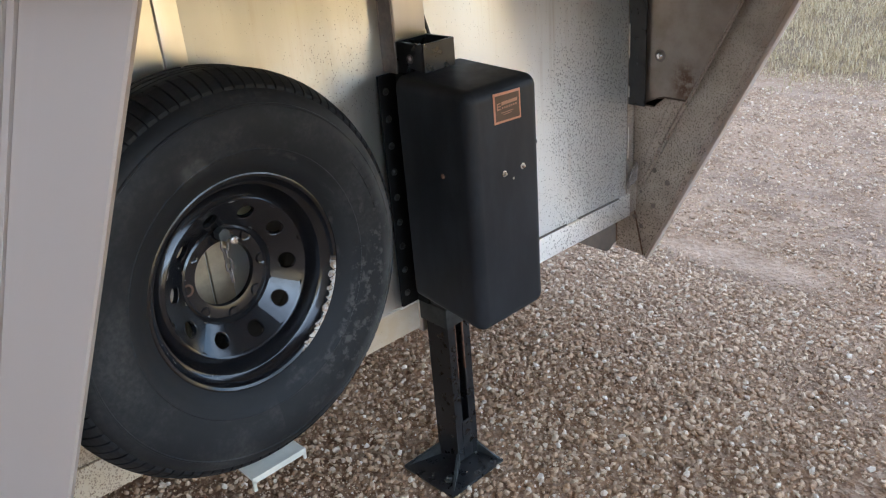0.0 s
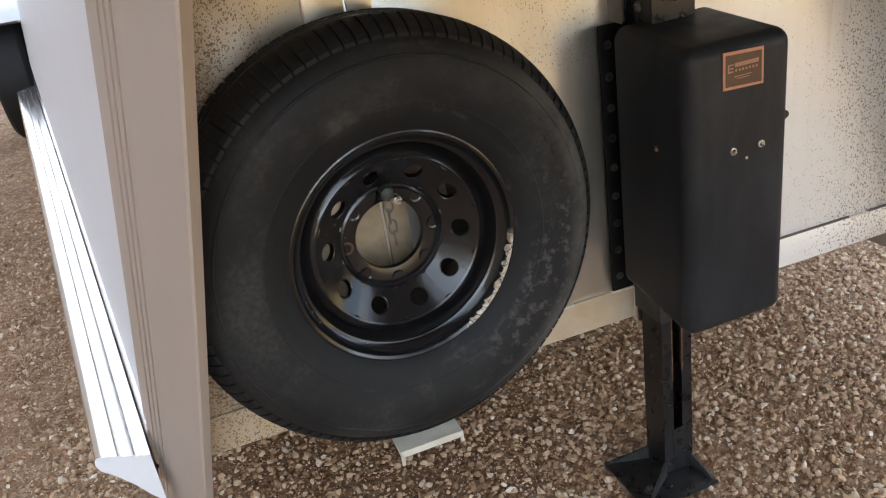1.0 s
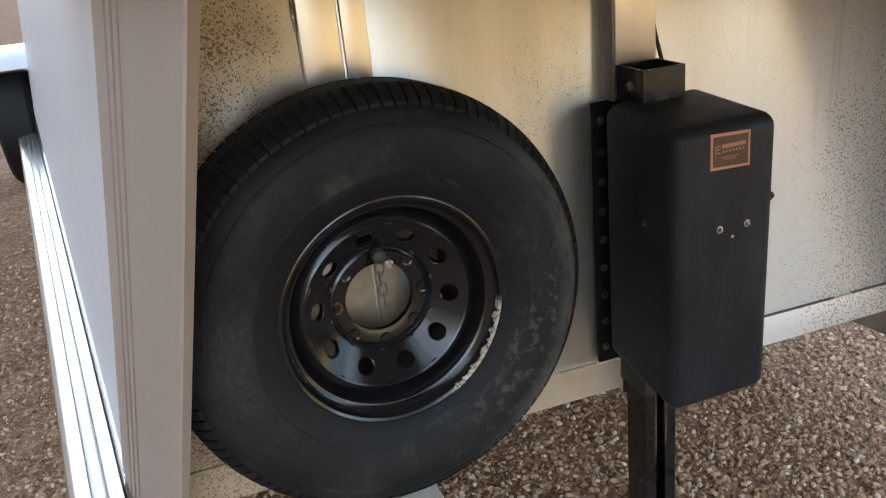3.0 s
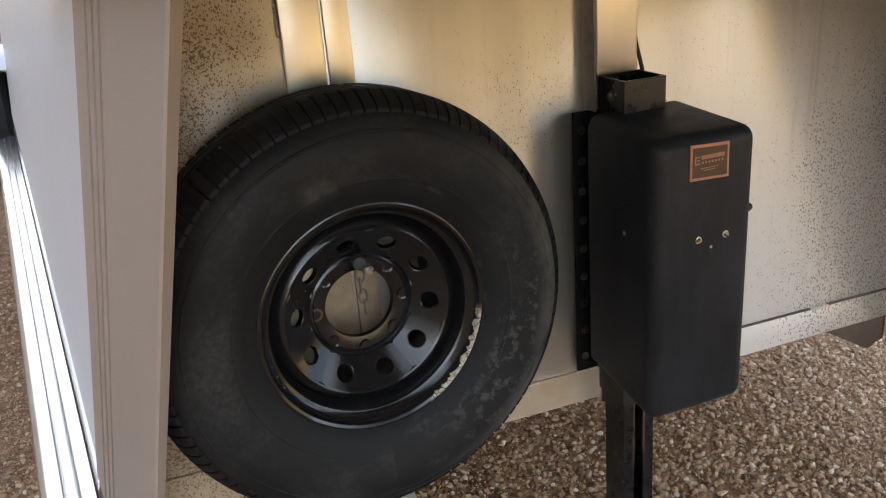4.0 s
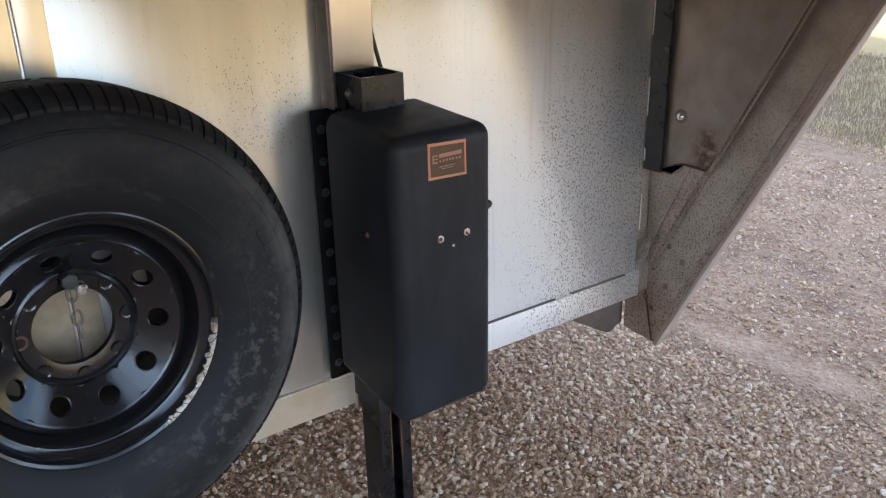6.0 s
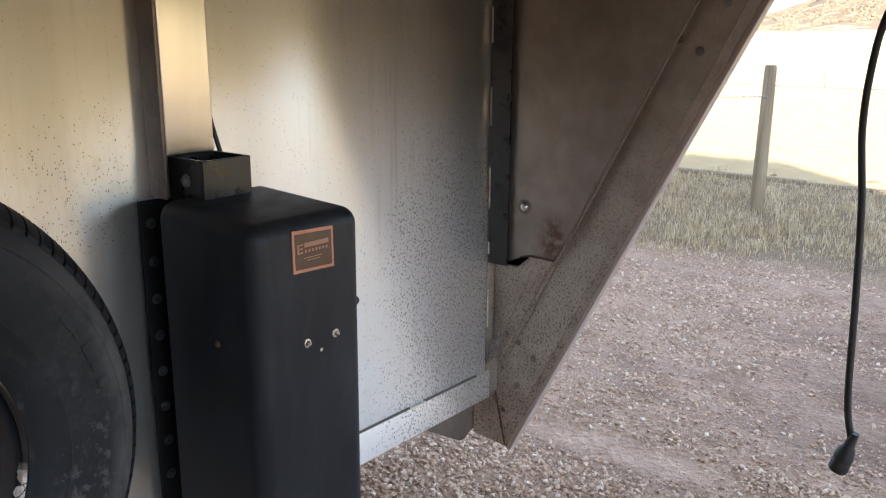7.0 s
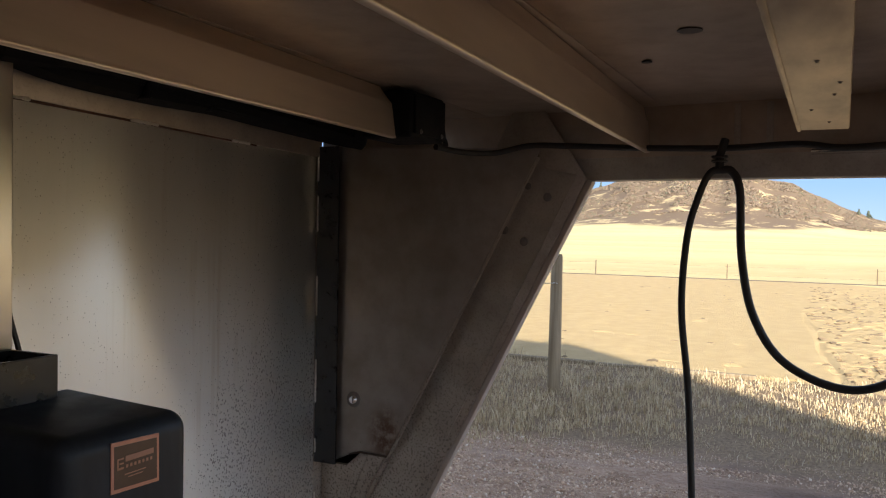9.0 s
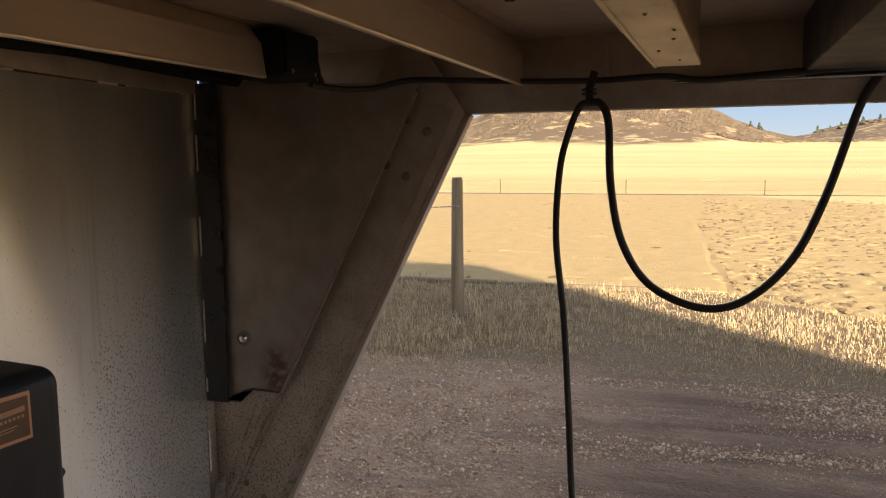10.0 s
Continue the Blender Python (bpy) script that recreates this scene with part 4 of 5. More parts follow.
def build_far_side():
    # corner channel, recessed and dark
    b = box(1.49, 1.56, 0.0, 0.05, 0.40, 1.527, 0.003)
    part("corner_post", b, ALU_DULL, trailer)
    for i, (z, l) in enumerate(((0.80, 0.03), (0.92, 0.10), (1.13, 0.09), (1.33, 0.08), (1.45, 0.06), (0.60, 0.10))):
        part("weld", bead((1.488, -0.004, z), (1.488, -0.004, z + l), 0.0025, 20 + i), ALU, trailer)
    w = bmesh.new()
    for i in range(5):
        bead((1.486 + 0.004 * i, -0.008 - 0.004 * i, 0.50 + 0.006 * i), (1.49 + 0.003 * i, -0.016 - 0.003 * i, 0.55 + 0.008 * i), 0.006, 30 + i, w)
    part("corner_weld", w, RIVET, trailer, "thick weld blob")
    # angle iron painted black
    b = prism([(1.489, -0.002), (1.489, -0.06), (1.495, -0.06), (1.495, -0.008), (1.51, -0.008), (1.51, -0.002)], 0.775, 1.53, "z")
    part("angle_strip", b, BLACK, trailer, "dark angle strip")
    # upper gusset sheet with its folded lower lip
    b = prism([(-0.045, 0.775), (-0.085, 0.775), (-0.088, 0.800), (-0.120, 0.808), (-0.190, 0.806), (-0.195, 0.815), (-0.55, 1.515), (-0.02, 1.53)], 1.506, 1.511, "x", 0.001)
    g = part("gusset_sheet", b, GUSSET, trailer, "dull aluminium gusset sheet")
    b = prism([(-0.045, 0.774), (-0.085, 0.774), (-0.088, 0.799), (-0.120, 0.807), (-0.19, 0.805), (-0.19, 0.809), (-0.118, 0.811), (-0.091, 0.803), (-0.088, 0.778), (-0.045, 0.778)], 1.502, 1.5065, "x")
    part("folded_lip", b, DIRTY, g)
    washer = part("washer", lathe([(0.001, -0.0025), (0.017, -0.0025), (0.0185, -0.0015), (0.0185, 0.001)], 24, None, Matrix.Translation((1.506, -0.100, 0.932)) @ Matrix.Rotation(radians(-90), 4, "Z")), RIVET, g)
    part("bolt", lathe([(0.001, -0.0135), (0.004, -0.0132), (0.0075, -0.0115), (0.0105, -0.008), (0.0120, -0.004), (0.0122, -0.001)], 24, None, Matrix.Translation((1.506, -0.100, 0.932)) @ Matrix.Rotation(radians(-90), 4, "Z")), BRIGHT, g, "shiny domed bolt")
    # outer skin behind it
    b = prism([(0.02, 0.40), (-0.10, 0.40), (-0.62, 1.46), (0.02, 1.60)], 1.545, 1.553, "x")
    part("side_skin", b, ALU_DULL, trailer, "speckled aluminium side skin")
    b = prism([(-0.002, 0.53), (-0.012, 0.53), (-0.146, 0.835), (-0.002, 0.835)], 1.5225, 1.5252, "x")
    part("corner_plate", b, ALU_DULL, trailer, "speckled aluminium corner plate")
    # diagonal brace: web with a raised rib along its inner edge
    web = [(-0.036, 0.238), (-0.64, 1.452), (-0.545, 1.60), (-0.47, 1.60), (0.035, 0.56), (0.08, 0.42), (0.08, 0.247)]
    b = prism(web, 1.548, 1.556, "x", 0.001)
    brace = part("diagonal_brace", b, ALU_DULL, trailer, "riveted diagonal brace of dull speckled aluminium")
    rib = [(0.018, 0.505), (-0.44, 1.50), (-0.525, 1.50), (-0.020, 0.495)]
    b = prism(rib, 1.526, 1.549, "x", 0.004)
    prism([(-0.02, 0.50), (-0.525, 1.50), (-0.537, 1.50), (-0.032, 0.50)], 1.536, 1.549, "x", 0.003, b)
    part("rib", b, ALU_DULL, brace)
    flange = [(-0.030, 0.232), (-0.640, 1.452), (-0.652, 1.446), (-0.040, 0.224)]
    b = prism(flange, 1.552, 1.582, "x", 0.002)
    part("flange", b, BRACE, brace, "pale front flange")
    for y, z, r in ((-0.115, 0.52, 0.010), (-0.066, 0.43, 0.009), (-0.066, 0.553, 0.009), (-0.018, 0.47, 0.006), (0.004, 0.375, 0.007), (-0.02, 0.345, 0.005), (-0.51, 1.437, 0.008), (-0.555, 1.413, 0.010), (-0.457, 1.34, 0.010), (-0.503, 1.315, 0.010), (-0.52, 1.50, 0.010)):
        part("rivet", bolt_head((1.547, y, z), (-1, 0, 0), r, 0.004), RIVET, brace)
    w = bead((1.546, 0.005, 0.39), (1.546, -0.03, 0.245), 0.003, 40)
    part("weld", w, RUST, brace)
    # short skirt plates under the corner
    b = prism([(1.22, 0.405), (1.400, 0.298), (1.412, 0.293), (1.424, 0.292), (1.436, 0.297), (1.446, 0.305), (1.462, 0.307), (1.462, 0.40)], 0.02, 0.03, "y", 0.001)
    skirt = part("skirt_plate", b, DIRTY, trailer, "dark grimy skirt plate")
    part("weld", bead((1.463, 0.019, 0.312), (1.463, 0.019, 0.395), 0.003, 41), RUST, skirt)


build_far_side()


def rail_x(y):
    return 1.57 + 0.14 * (y + 0.637)


def build_gooseneck():
    def tapered(y0, y1, t0, t1, z0, z1, bevel=0.003):
        """A length of the far rail between two stations, t0 to t1 outwards from its inner face."""
        pts = [(rail_x(y0) + t0, y0), (rail_x(y1) + t0, y1), (rail_x(y1) + t1, y1), (rail_x(y0) + t1, y0)]
        return prism(pts, z0, z1, "z", bevel)
    part("side_rail", tapered(0.0, -2.7, 0.0, 0.06, 1.45, 1.60), ALU_DULL, trailer, "dull aluminium side rail of the gooseneck")
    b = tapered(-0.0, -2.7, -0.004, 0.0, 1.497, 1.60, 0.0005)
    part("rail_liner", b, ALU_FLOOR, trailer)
    b = tapered(-1.08, -2.7, -0.05, 0.0, 1.492, 1.498, 0.0005)
    part("rail_lip", b, BRIGHT, trailer, "bright folded lip")
    for y in (-0.94, -1.0):
        part("joint_strap", tapered(y, y - 0.012, -0.008, 0.0, 1.505, 1.595, 0.001), ALU_DULL, trailer)
    # floor sheets seen from below
    near = lambda y: -0.262 - 0.357 * (y + 0.61)
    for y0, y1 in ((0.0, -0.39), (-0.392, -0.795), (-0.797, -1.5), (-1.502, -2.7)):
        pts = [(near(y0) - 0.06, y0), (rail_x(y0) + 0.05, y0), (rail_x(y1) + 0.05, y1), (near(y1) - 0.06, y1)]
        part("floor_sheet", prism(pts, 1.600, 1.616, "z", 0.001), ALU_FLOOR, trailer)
    hole = lathe([(0.016, 0), (0.016, -0.001), (0.001, -0.001)], 20, None, Matrix.Translation((0.885, -0.947, 1.599)) @ Matrix.Rotation(radians(90), 4, "X"))
    part("plug_hole", hole, GRIME, trailer)
    part("plug_hole", lathe([(0.008, 0), (0.008, -0.002), (0.001, -0.002)], 14, None, Matrix.Translation((1.066, -0.858, 1.599)) @ Matrix.Rotation(radians(90), 4, "X")), CORD, trailer)

    def channel(y, x0, x1, depth, turn, z0=1.503):
        """A floor beam: web towards the nose with folded flanges."""
        pts = [(0.000, z0), (-0.001, z0 + 0.003), (0.0005, z0 + 0.006), (0.25 * depth, 1.566), (0.25 * depth + 0.004, 1.570), (depth, 1.598), (depth + 0.008, 1.598), (depth + 0.006, 1.580), (0.012, z0 + 0.012), (0.010, z0)]
        b = prism(pts, 0, x1 - x0, "x", 0.0015)
        bmesh.ops.transform(b, matrix=pose(x0, y, 0, 0, 0, turn), verts=b.verts)
        return b
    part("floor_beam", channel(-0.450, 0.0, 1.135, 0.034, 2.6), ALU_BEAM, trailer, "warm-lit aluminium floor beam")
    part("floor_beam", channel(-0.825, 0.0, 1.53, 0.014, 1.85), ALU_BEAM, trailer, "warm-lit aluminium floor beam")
    b = prism([(0.0, -1.066), (1.15, -1.068), (1.15, -1.137), (0.0, -1.120)], 1.498, 1.508, "z", 0.003)
    prism([(0.0, -1.100), (1.15, -1.128), (1.15, -1.134), (0.0, -1.106)], 1.506, 1.598, "z", 0, b)
    box(0.0, 1.15, -1.072, -1.066, 1.496, 1.598, 0.002, 2, b)
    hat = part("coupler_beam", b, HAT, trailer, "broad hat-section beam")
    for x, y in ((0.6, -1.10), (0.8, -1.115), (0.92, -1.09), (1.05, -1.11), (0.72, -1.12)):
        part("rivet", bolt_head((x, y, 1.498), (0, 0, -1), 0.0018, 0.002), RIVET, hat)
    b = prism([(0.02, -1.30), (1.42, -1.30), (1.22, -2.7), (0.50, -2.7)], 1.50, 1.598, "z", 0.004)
    part("nose_box", b, DARK, trailer, "coupler housing with the shade under the nose in its dark colour")
    # near rail
    pts = [(near(0) - 0.06, 0), (near(0), 0), (near(-1.0), -1.0), (near(-1.0) - 0.06, -1.0)]
    part("side_rail", prism(pts, 1.46, 1.6, "z", 0.002), ALU_DULL, trailer)
    # body above
    b = prism([(near(0), 0), (1.70, 0), (rail_x(-2.7) + 0.06, -2.7), (near(-1.6), -1.6)], 1.618, 2.9, "z")
    part("nose_body", b, WHITE, trailer, "white enamelled nose")
    b = prism([(-0.36, 0.032), (1.54, 0.032), (1.9, 4.2), (-0.78, 4.2)], 0.44, 2.9, "z")
    part("body", b, WHITE, trailer, "white enamelled side")


build_gooseneck()


def build_near_side():
    """The near flank: a grooved diagonal brace, white side, polished strip and running board."""
    def hull(rows, bm=None):
        """A solid between two matching rings of points."""
        b = bm or bmesh.new()
        va, vc = [[b.verts.new(q) for q in ring] for ring in rows]
        n = len(va)
        for i in range(n):
            j = (i + 1) % n
            b.faces.new((va[i], va[j], vc[j], vc[i]))
        b.faces.new(va), b.faces.new(vc[::-1])
        return b
    width = 0.262
    prof = [(0.0, 0.0), (0.004, 0.003), (0.14, 0.003), (0.146, 0.001)]
    for g in (0.172, 0.192, 0.212):
        prof += [(g, 0.001), (g + 0.002, -0.010), (g + 0.006, -0.010), (g + 0.008, 0.001)]
    prof += [(0.255, 0.001), (width, -0.001), (width, -0.02), (0.012, -0.02)]
    rows = [[p + BACK * (u * 1.06) - INWARD * v for u, v in prof] for p in (NEAR_A - AXIS * 0.02, NEAR_B + AXIS * 0.16)]
    brace = part("diagonal_brace", hull(rows), BRACE, trailer, "matt grey-beige diagonal brace with three drawn grooves")
    # white side, running back from the brace
    along = Vector((-0.1045, 0.9945, 0))
    r0, r1 = NEAR_A + BACK * width * 1.06, NEAR_B + BACK * width * 1.06
    rear = lambda z: r0.lerp(r1, (z - r0.z) / (r1.z - r0.z)) + INWARD * 0.006
    quad = [rear(0.50), rear(1.60), rear(1.60) + along * 5.6, rear(0.50) + along * 4.9]
    thick = Vector((0.03, 0.0, 0.0))
    part("side_skin", hull([quad, [q + thick for q in quad]]), WHITE, trailer, "white enamelled side skin")
    # polished lower extrusion with drawn flutes
    base = rear(0.50)
    prof = [(0.012, 0.52), (-0.004, 0.515), (-0.006, 0.50), (-0.002, 0.495), (-0.008, 0.488), (-0.010, 0.475), (-0.012, 0.40), (-0.006, 0.392), (-0.012, 0.384), (-0.012, 0.362), (-0.004, 0.352), (0.012, 0.348)]
    start = Vector((base.x, base.y, 0)) - along * 0.02
    rows = [[start + along * d + Vector((u, 0, z)) for u, z in prof] for d in (0.0, 5.0)]
    part("rub_strip", hull(rows), BRIGHT, trailer, "polished fluted aluminium lower side strip")
    # running board: rounded nose, drawn flutes, curved underside
    prof = [(0.0, 0.467), (-0.026, 0.463), (-0.030, 0.467), (-0.034, 0.462), (-0.052, 0.459), (-0.056, 0.463), (-0.060, 0.458), (-0.086, 0.454), (-0.098, 0.450), (-0.104, 0.441), (-0.105, 0.430), (-0.098, 0.419), (-0.072, 0.408), (-0.046, 0.390), (-0.022, 0.366), (0.0, 0.352)]
    inner = Vector((-0.5225, 0.0, 0))
    rows = []
    for d in (0.0, 4.1):
        rows.append([inner + along * (d + (-u * 0.75 if d == 0 else 0)) + Vector((u, 0, z)) for u, z in prof])
    board = part("running_board", hull(rows), BRIGHT, trailer, "polished fluted aluminium running board")
    ring = [inner + along * (-u * 0.75 - 0.0005) + Vector((u, 0, z)) for u, z in prof]
    part("end_cap", hull([ring, [q - along * 0.003 for q in ring]]), WHITE, board, "pale matt end cap", smooth=False)
    # road wheel under its fender
    hub = Matrix.Translation((-1.10, 4.85, 0.42))
    wheel = lathe([(0.20, -0.10), (0.31, -0.125), (0.385, -0.115), (0.412, -0.09), (0.42, 0.0), (0.412, 0.09), (0.385, 0.115), (0.31, 0.125), (0.20, 0.10)], 48, None, hub @ Matrix.Rotation(radians(90), 4, "Z"))
    rw = part("road_wheel", wheel, RUBBER, trailer, "black rubber trailer tyre on the gravel")
    part("rim", lathe([(0.001, -0.07), (0.08, -0.07), (0.17, -0.05), (0.20, -0.10)], 32, None, hub @ Matrix.Rotation(radians(-90), 4, "Z")), WHITE, rw)
    arc = [(4.85 - 0.60 * math.cos(radians(q)), 0.42 + 0.50 * math.sin(radians(q))) for q in range(50, 131, 10)]
    arc += [(4.85 - 0.58 * math.cos(radians(q)), 0.42 + 0.48 * math.sin(radians(q))) for q in range(130, 49, -10)]
    part("fender", prism(arc, -1.27, -0.92, "x"), BRIGHT, trailer, "polished wheel fender")


build_near_side()


# ---- spare wheel ----
def build_spare():
    spare = thing("spare_wheel", (0, -0.12, 0.44), "worn black spare tyre on a glossy black steel rim", "wheel")
    at = Matrix.Translation((-0.0044, -0.1187, 0.830)) @ Matrix.Rotation(radians(3.9), 4, "Z") @ Matrix.Rotation(radians(-1.2), 4, "X")
    # tyre carcass
    prof = [(0.199, -0.070), (0.2095, -0.084), (0.233, -0.098), (0.249, -0.1028), (0.2505, -0.1045), (0.2535, -0.1052), (0.255, -0.1042), (0.2755, -0.110), (0.305, -0.1145), (0.326, -0.110), (0.330, -0.1084), (0.3315, -0.1098), (0.334, -0.1088), (0.335, -0.1063), (0.340, -0.1042), (0.3515, -0.0965), (0.3590, -0.0855), (0.3680, -0.0725), (0.3762, -0.056), (0.3838, -0.038), (0.3855, 0.0), (0.379, 0.05), (0.371, 0.078), (0.345, 0.098), (0.305, 0.115), (0.238, 0.098), (0.199, 0.070)]
    tyre = part("tyre", lathe(prof, 120, None, at), RUBBER, spare, "dusty black tyre with shallow tread")
    # raised sidewall marks, too worn to read
    for q0, q1 in ((57, 61), (62.5, 65.5), (67, 71), (72.5, 75), (77, 80)):
        marks = bmesh.new()
        va, vc = [[marks.verts.new(at @ Vector((r * math.sin(radians(q)), y, r * math.cos(radians(q))))) for q, r, y in ((q0, 0.300, f), (q1, 0.300, f), (q1, 0.318, f + 0.0028), (q0, 0.318, f + 0.0028))] for f in (-0.110, -0.1157)]
        for i in range(4):
            marks.faces.new((va[i], va[(i + 1) % 4], vc[(i + 1) % 4], vc[i]))
        marks.faces.new(va), marks.faces.new(vc[::-1])
        part("sidewall_mark", marks, RUBBER, tyre, smooth=False)
    # tread: two shoulder rows of lugs and three ribs
    for side in (-1, 1):
        lug = bmesh.new()
        sect = [(r, y * side) for r, y in ((0.3572, 0.0887), (0.3635, 0.0868), (0.3690, 0.0812), (0.3760, 0.0715), (0.3815, 0.061), (0.3885, 0.042), (0.390, 0.030), (0.379, 0.030), (0.374, 0.055), (0.355, 0.082))]
        v = [[lug.verts.new((r * math.sin(q), y, r * math.cos(q))) for r, y in sect] for q in (0, 2 * math.pi / 104 * 0.82)]
        for i in range(len(sect)):
            j = (i + 1) % len(sect)
            lug.faces.new((v[0][i], v[0][j], v[1][j], v[1][i]))
        lug.faces.new(v[0]), lug.faces.new(v[1][::-1])
        first = part("tread_lug", lug, RUBBER, tyre, smooth=False)
        first.matrix_basis = at
        for k in range(1, 104):
            copy = first.copy()
            scene.collection.objects.link(copy)
            copy.matrix_basis = at @ Matrix.Rotation(2 * math.pi * (k + (0.5 if side > 0 else 0)) / 104, 4, "Y")
    for y in (-0.02, 0.0, 0.02):
        part("tread_rib", lathe([(0.381, y - 0.008), (0.389, y - 0.007), (0.389, y + 0.007), (0.381, y + 0.008)], 96, None, at), RUBBER, tyre)
    # steel rim: lip, barrel and dished centre
    lip = [(0.196, -0.058), (0.205, -0.070), (0.2098, -0.078), (0.2088, -0.0815), (0.2050, -0.0825), (0.200, -0.080), (0.1965, -0.069), (0.193, -0.066), (0.190, -0.061), (0.183, -0.058), (0.179, -0.048), (0.174, -0.030), (0.168, -0.006), (0.165, 0.02), (0.163, 0.06), (0.163, 0.106), (0.198, 0.112), (0.199, 0.070)]
    rim = part("rim", lathe(lip, 96, None, at), RIM, spare, "glossy black steel rim")
    rows = [(0.176, -0.026), (0.169, -0.036), (0.162, -0.043), (0.1545, -0.046), (0.151, -0.044), (0.104, -0.010), (0.0985, -0.008), (0.095, -0.003), (0.091, -0.005), (0.087, 0.000), (0.072, 0.001), (0.065, 0.003), (0.063, 0.012)]
    b = bmesh.new()
    lathe(rows[:5], 128, b, at)
    lathe(rows[6:], 128, b, at)
    height = lambda r: float(np.interp(r, [0.0985, 0.151], [-0.008, -0.044]))
    mid, half, w, flat, first_hole, step = 0.12475, 0.02625, 0.12475 * math.pi / 10, 0.825, radians(25.2), math.pi / 5
    for k in range(10):
        grid = []
        for i in range(40):
            q = 2 * math.pi * i / 40
            c, sn = math.cos(q), math.sin(q)
            reach = min(w / max(abs(c), 1e-6), half / flat / max(abs(sn), 1e-6))
            row = []
            for f in (0.0, 0.15, 0.5, 1.0):
                d = 0.0168 + (reach - 0.0168) * f
                r, th = mid + flat * d * sn, first_hole + k * step + d * c / mid
                row.append(b.verts.new(at @ Vector((r * math.sin(th), height(r), r * math.cos(th)))))
            grid.append(row)
        for i in range(40):
            j = (i + 1) % 40
            for m in range(3):
                b.faces.new((grid[i][m], grid[j][m], grid[j][m + 1], grid[i][m + 1]))
    disc = part("disc", b, RIM, rim)
    for k in range(10):
        a = first_hole + k * step
        tilt = at @ Matrix.Translation((mid * math.sin(a), height(mid), mid * math.cos(a))) @ Matrix.Rotation(a, 4, "Y") @ Matrix.Rotation(radians(34), 4, "X")
        part("hole_edge", lathe([(0.0188, 0.001), (0.0178, -0.0008), (0.0163, 0.0002), (0.0159, 0.009)], 24, None, tilt), RIM, disc)
    for k in range(8):
        a = k * math.pi / 4
        seat = at @ Matrix.Translation((0.0835 * math.sin(a), 0.0002, 0.0835 * math.cos(a)))
        part("lug_seat", lathe([(0.0125, 0.0005), (0.0115, -0.002), (0.0085, -0.001), (0.007, 0.006), (0.001, 0.006)], 16, None, seat), RUST if k == 6 else RIM, disc)
    # stud, nut and security chain at the top lug hole
    nut = lathe([(0.0001, -0.012), (0.010, -0.012), (0.013, -0.010), (0.013, 0.010), (0.0001, 0.010)], 6, None, Matrix.Translation((-0.003, -0.134, 0.9165)))
    part("carrier_nut", nut, DUSTY, spare)
    part("carrier_nut", lathe([(0.0001, -0.012), (0.006, -0.012), (0.0085, -0.010), (0.0085, 0.012), (0.0001, 0.012)], 12, None, Matrix.Translation((0.011, -0.142, 0.903))), ZINC, spare)
    for k, (x, z, turn) in enumerate(((0.001, 0.893, 0), (-0.001, 0.872, 80), (0.002, 0.851, 10), (0.003, 0.829, 75))):
        ring = [(0.0075 * math.cos(q), 0.0, 0.0135 * math.sin(q)) for q in [2 * math.pi * i / 16 for i in range(17)]]
        b = rod(ring, 0.0024, 6, None, False)
        bmesh.ops.transform(b, matrix=Matrix.Translation((x - 0.003, -0.134, z)) @ Matrix.Rotation(radians(turn), 4, "Z"), verts=b.verts)
        part("chain_link", b, RIVET, spare, "dull steel chain link")
    b = box(-0.03, 0.03, -0.112, -0.014, 0.90, 0.935, 0.003)
    part("carrier_arm", b, DUSTY, spare)
    # carrier tray below the tyre
    tray = thing("tyre_tray", (-0.02, -0.1, 0.42), "cream painted steel tray bracket holding up the spare tyre", "bracket")
    b = box(-0.085, 0.043, -0.212, 0.0, 0.431, 0.436, 0.001)
    part("plate", b, CREAM, tray)
    b = box(-0.085, 0.043, -0.215, -0.209, 0.424, 0.438, 0.001)
    box(-0.085, -0.078, -0.215, -0.209, 0.405, 0.43, 0.001, 1, b)
    box(0.036, 0.043, -0.215, -0.209, 0.412, 0.43, 0.001, 1, b)
    part("lip", b, CREAM, tray)


build_spare()


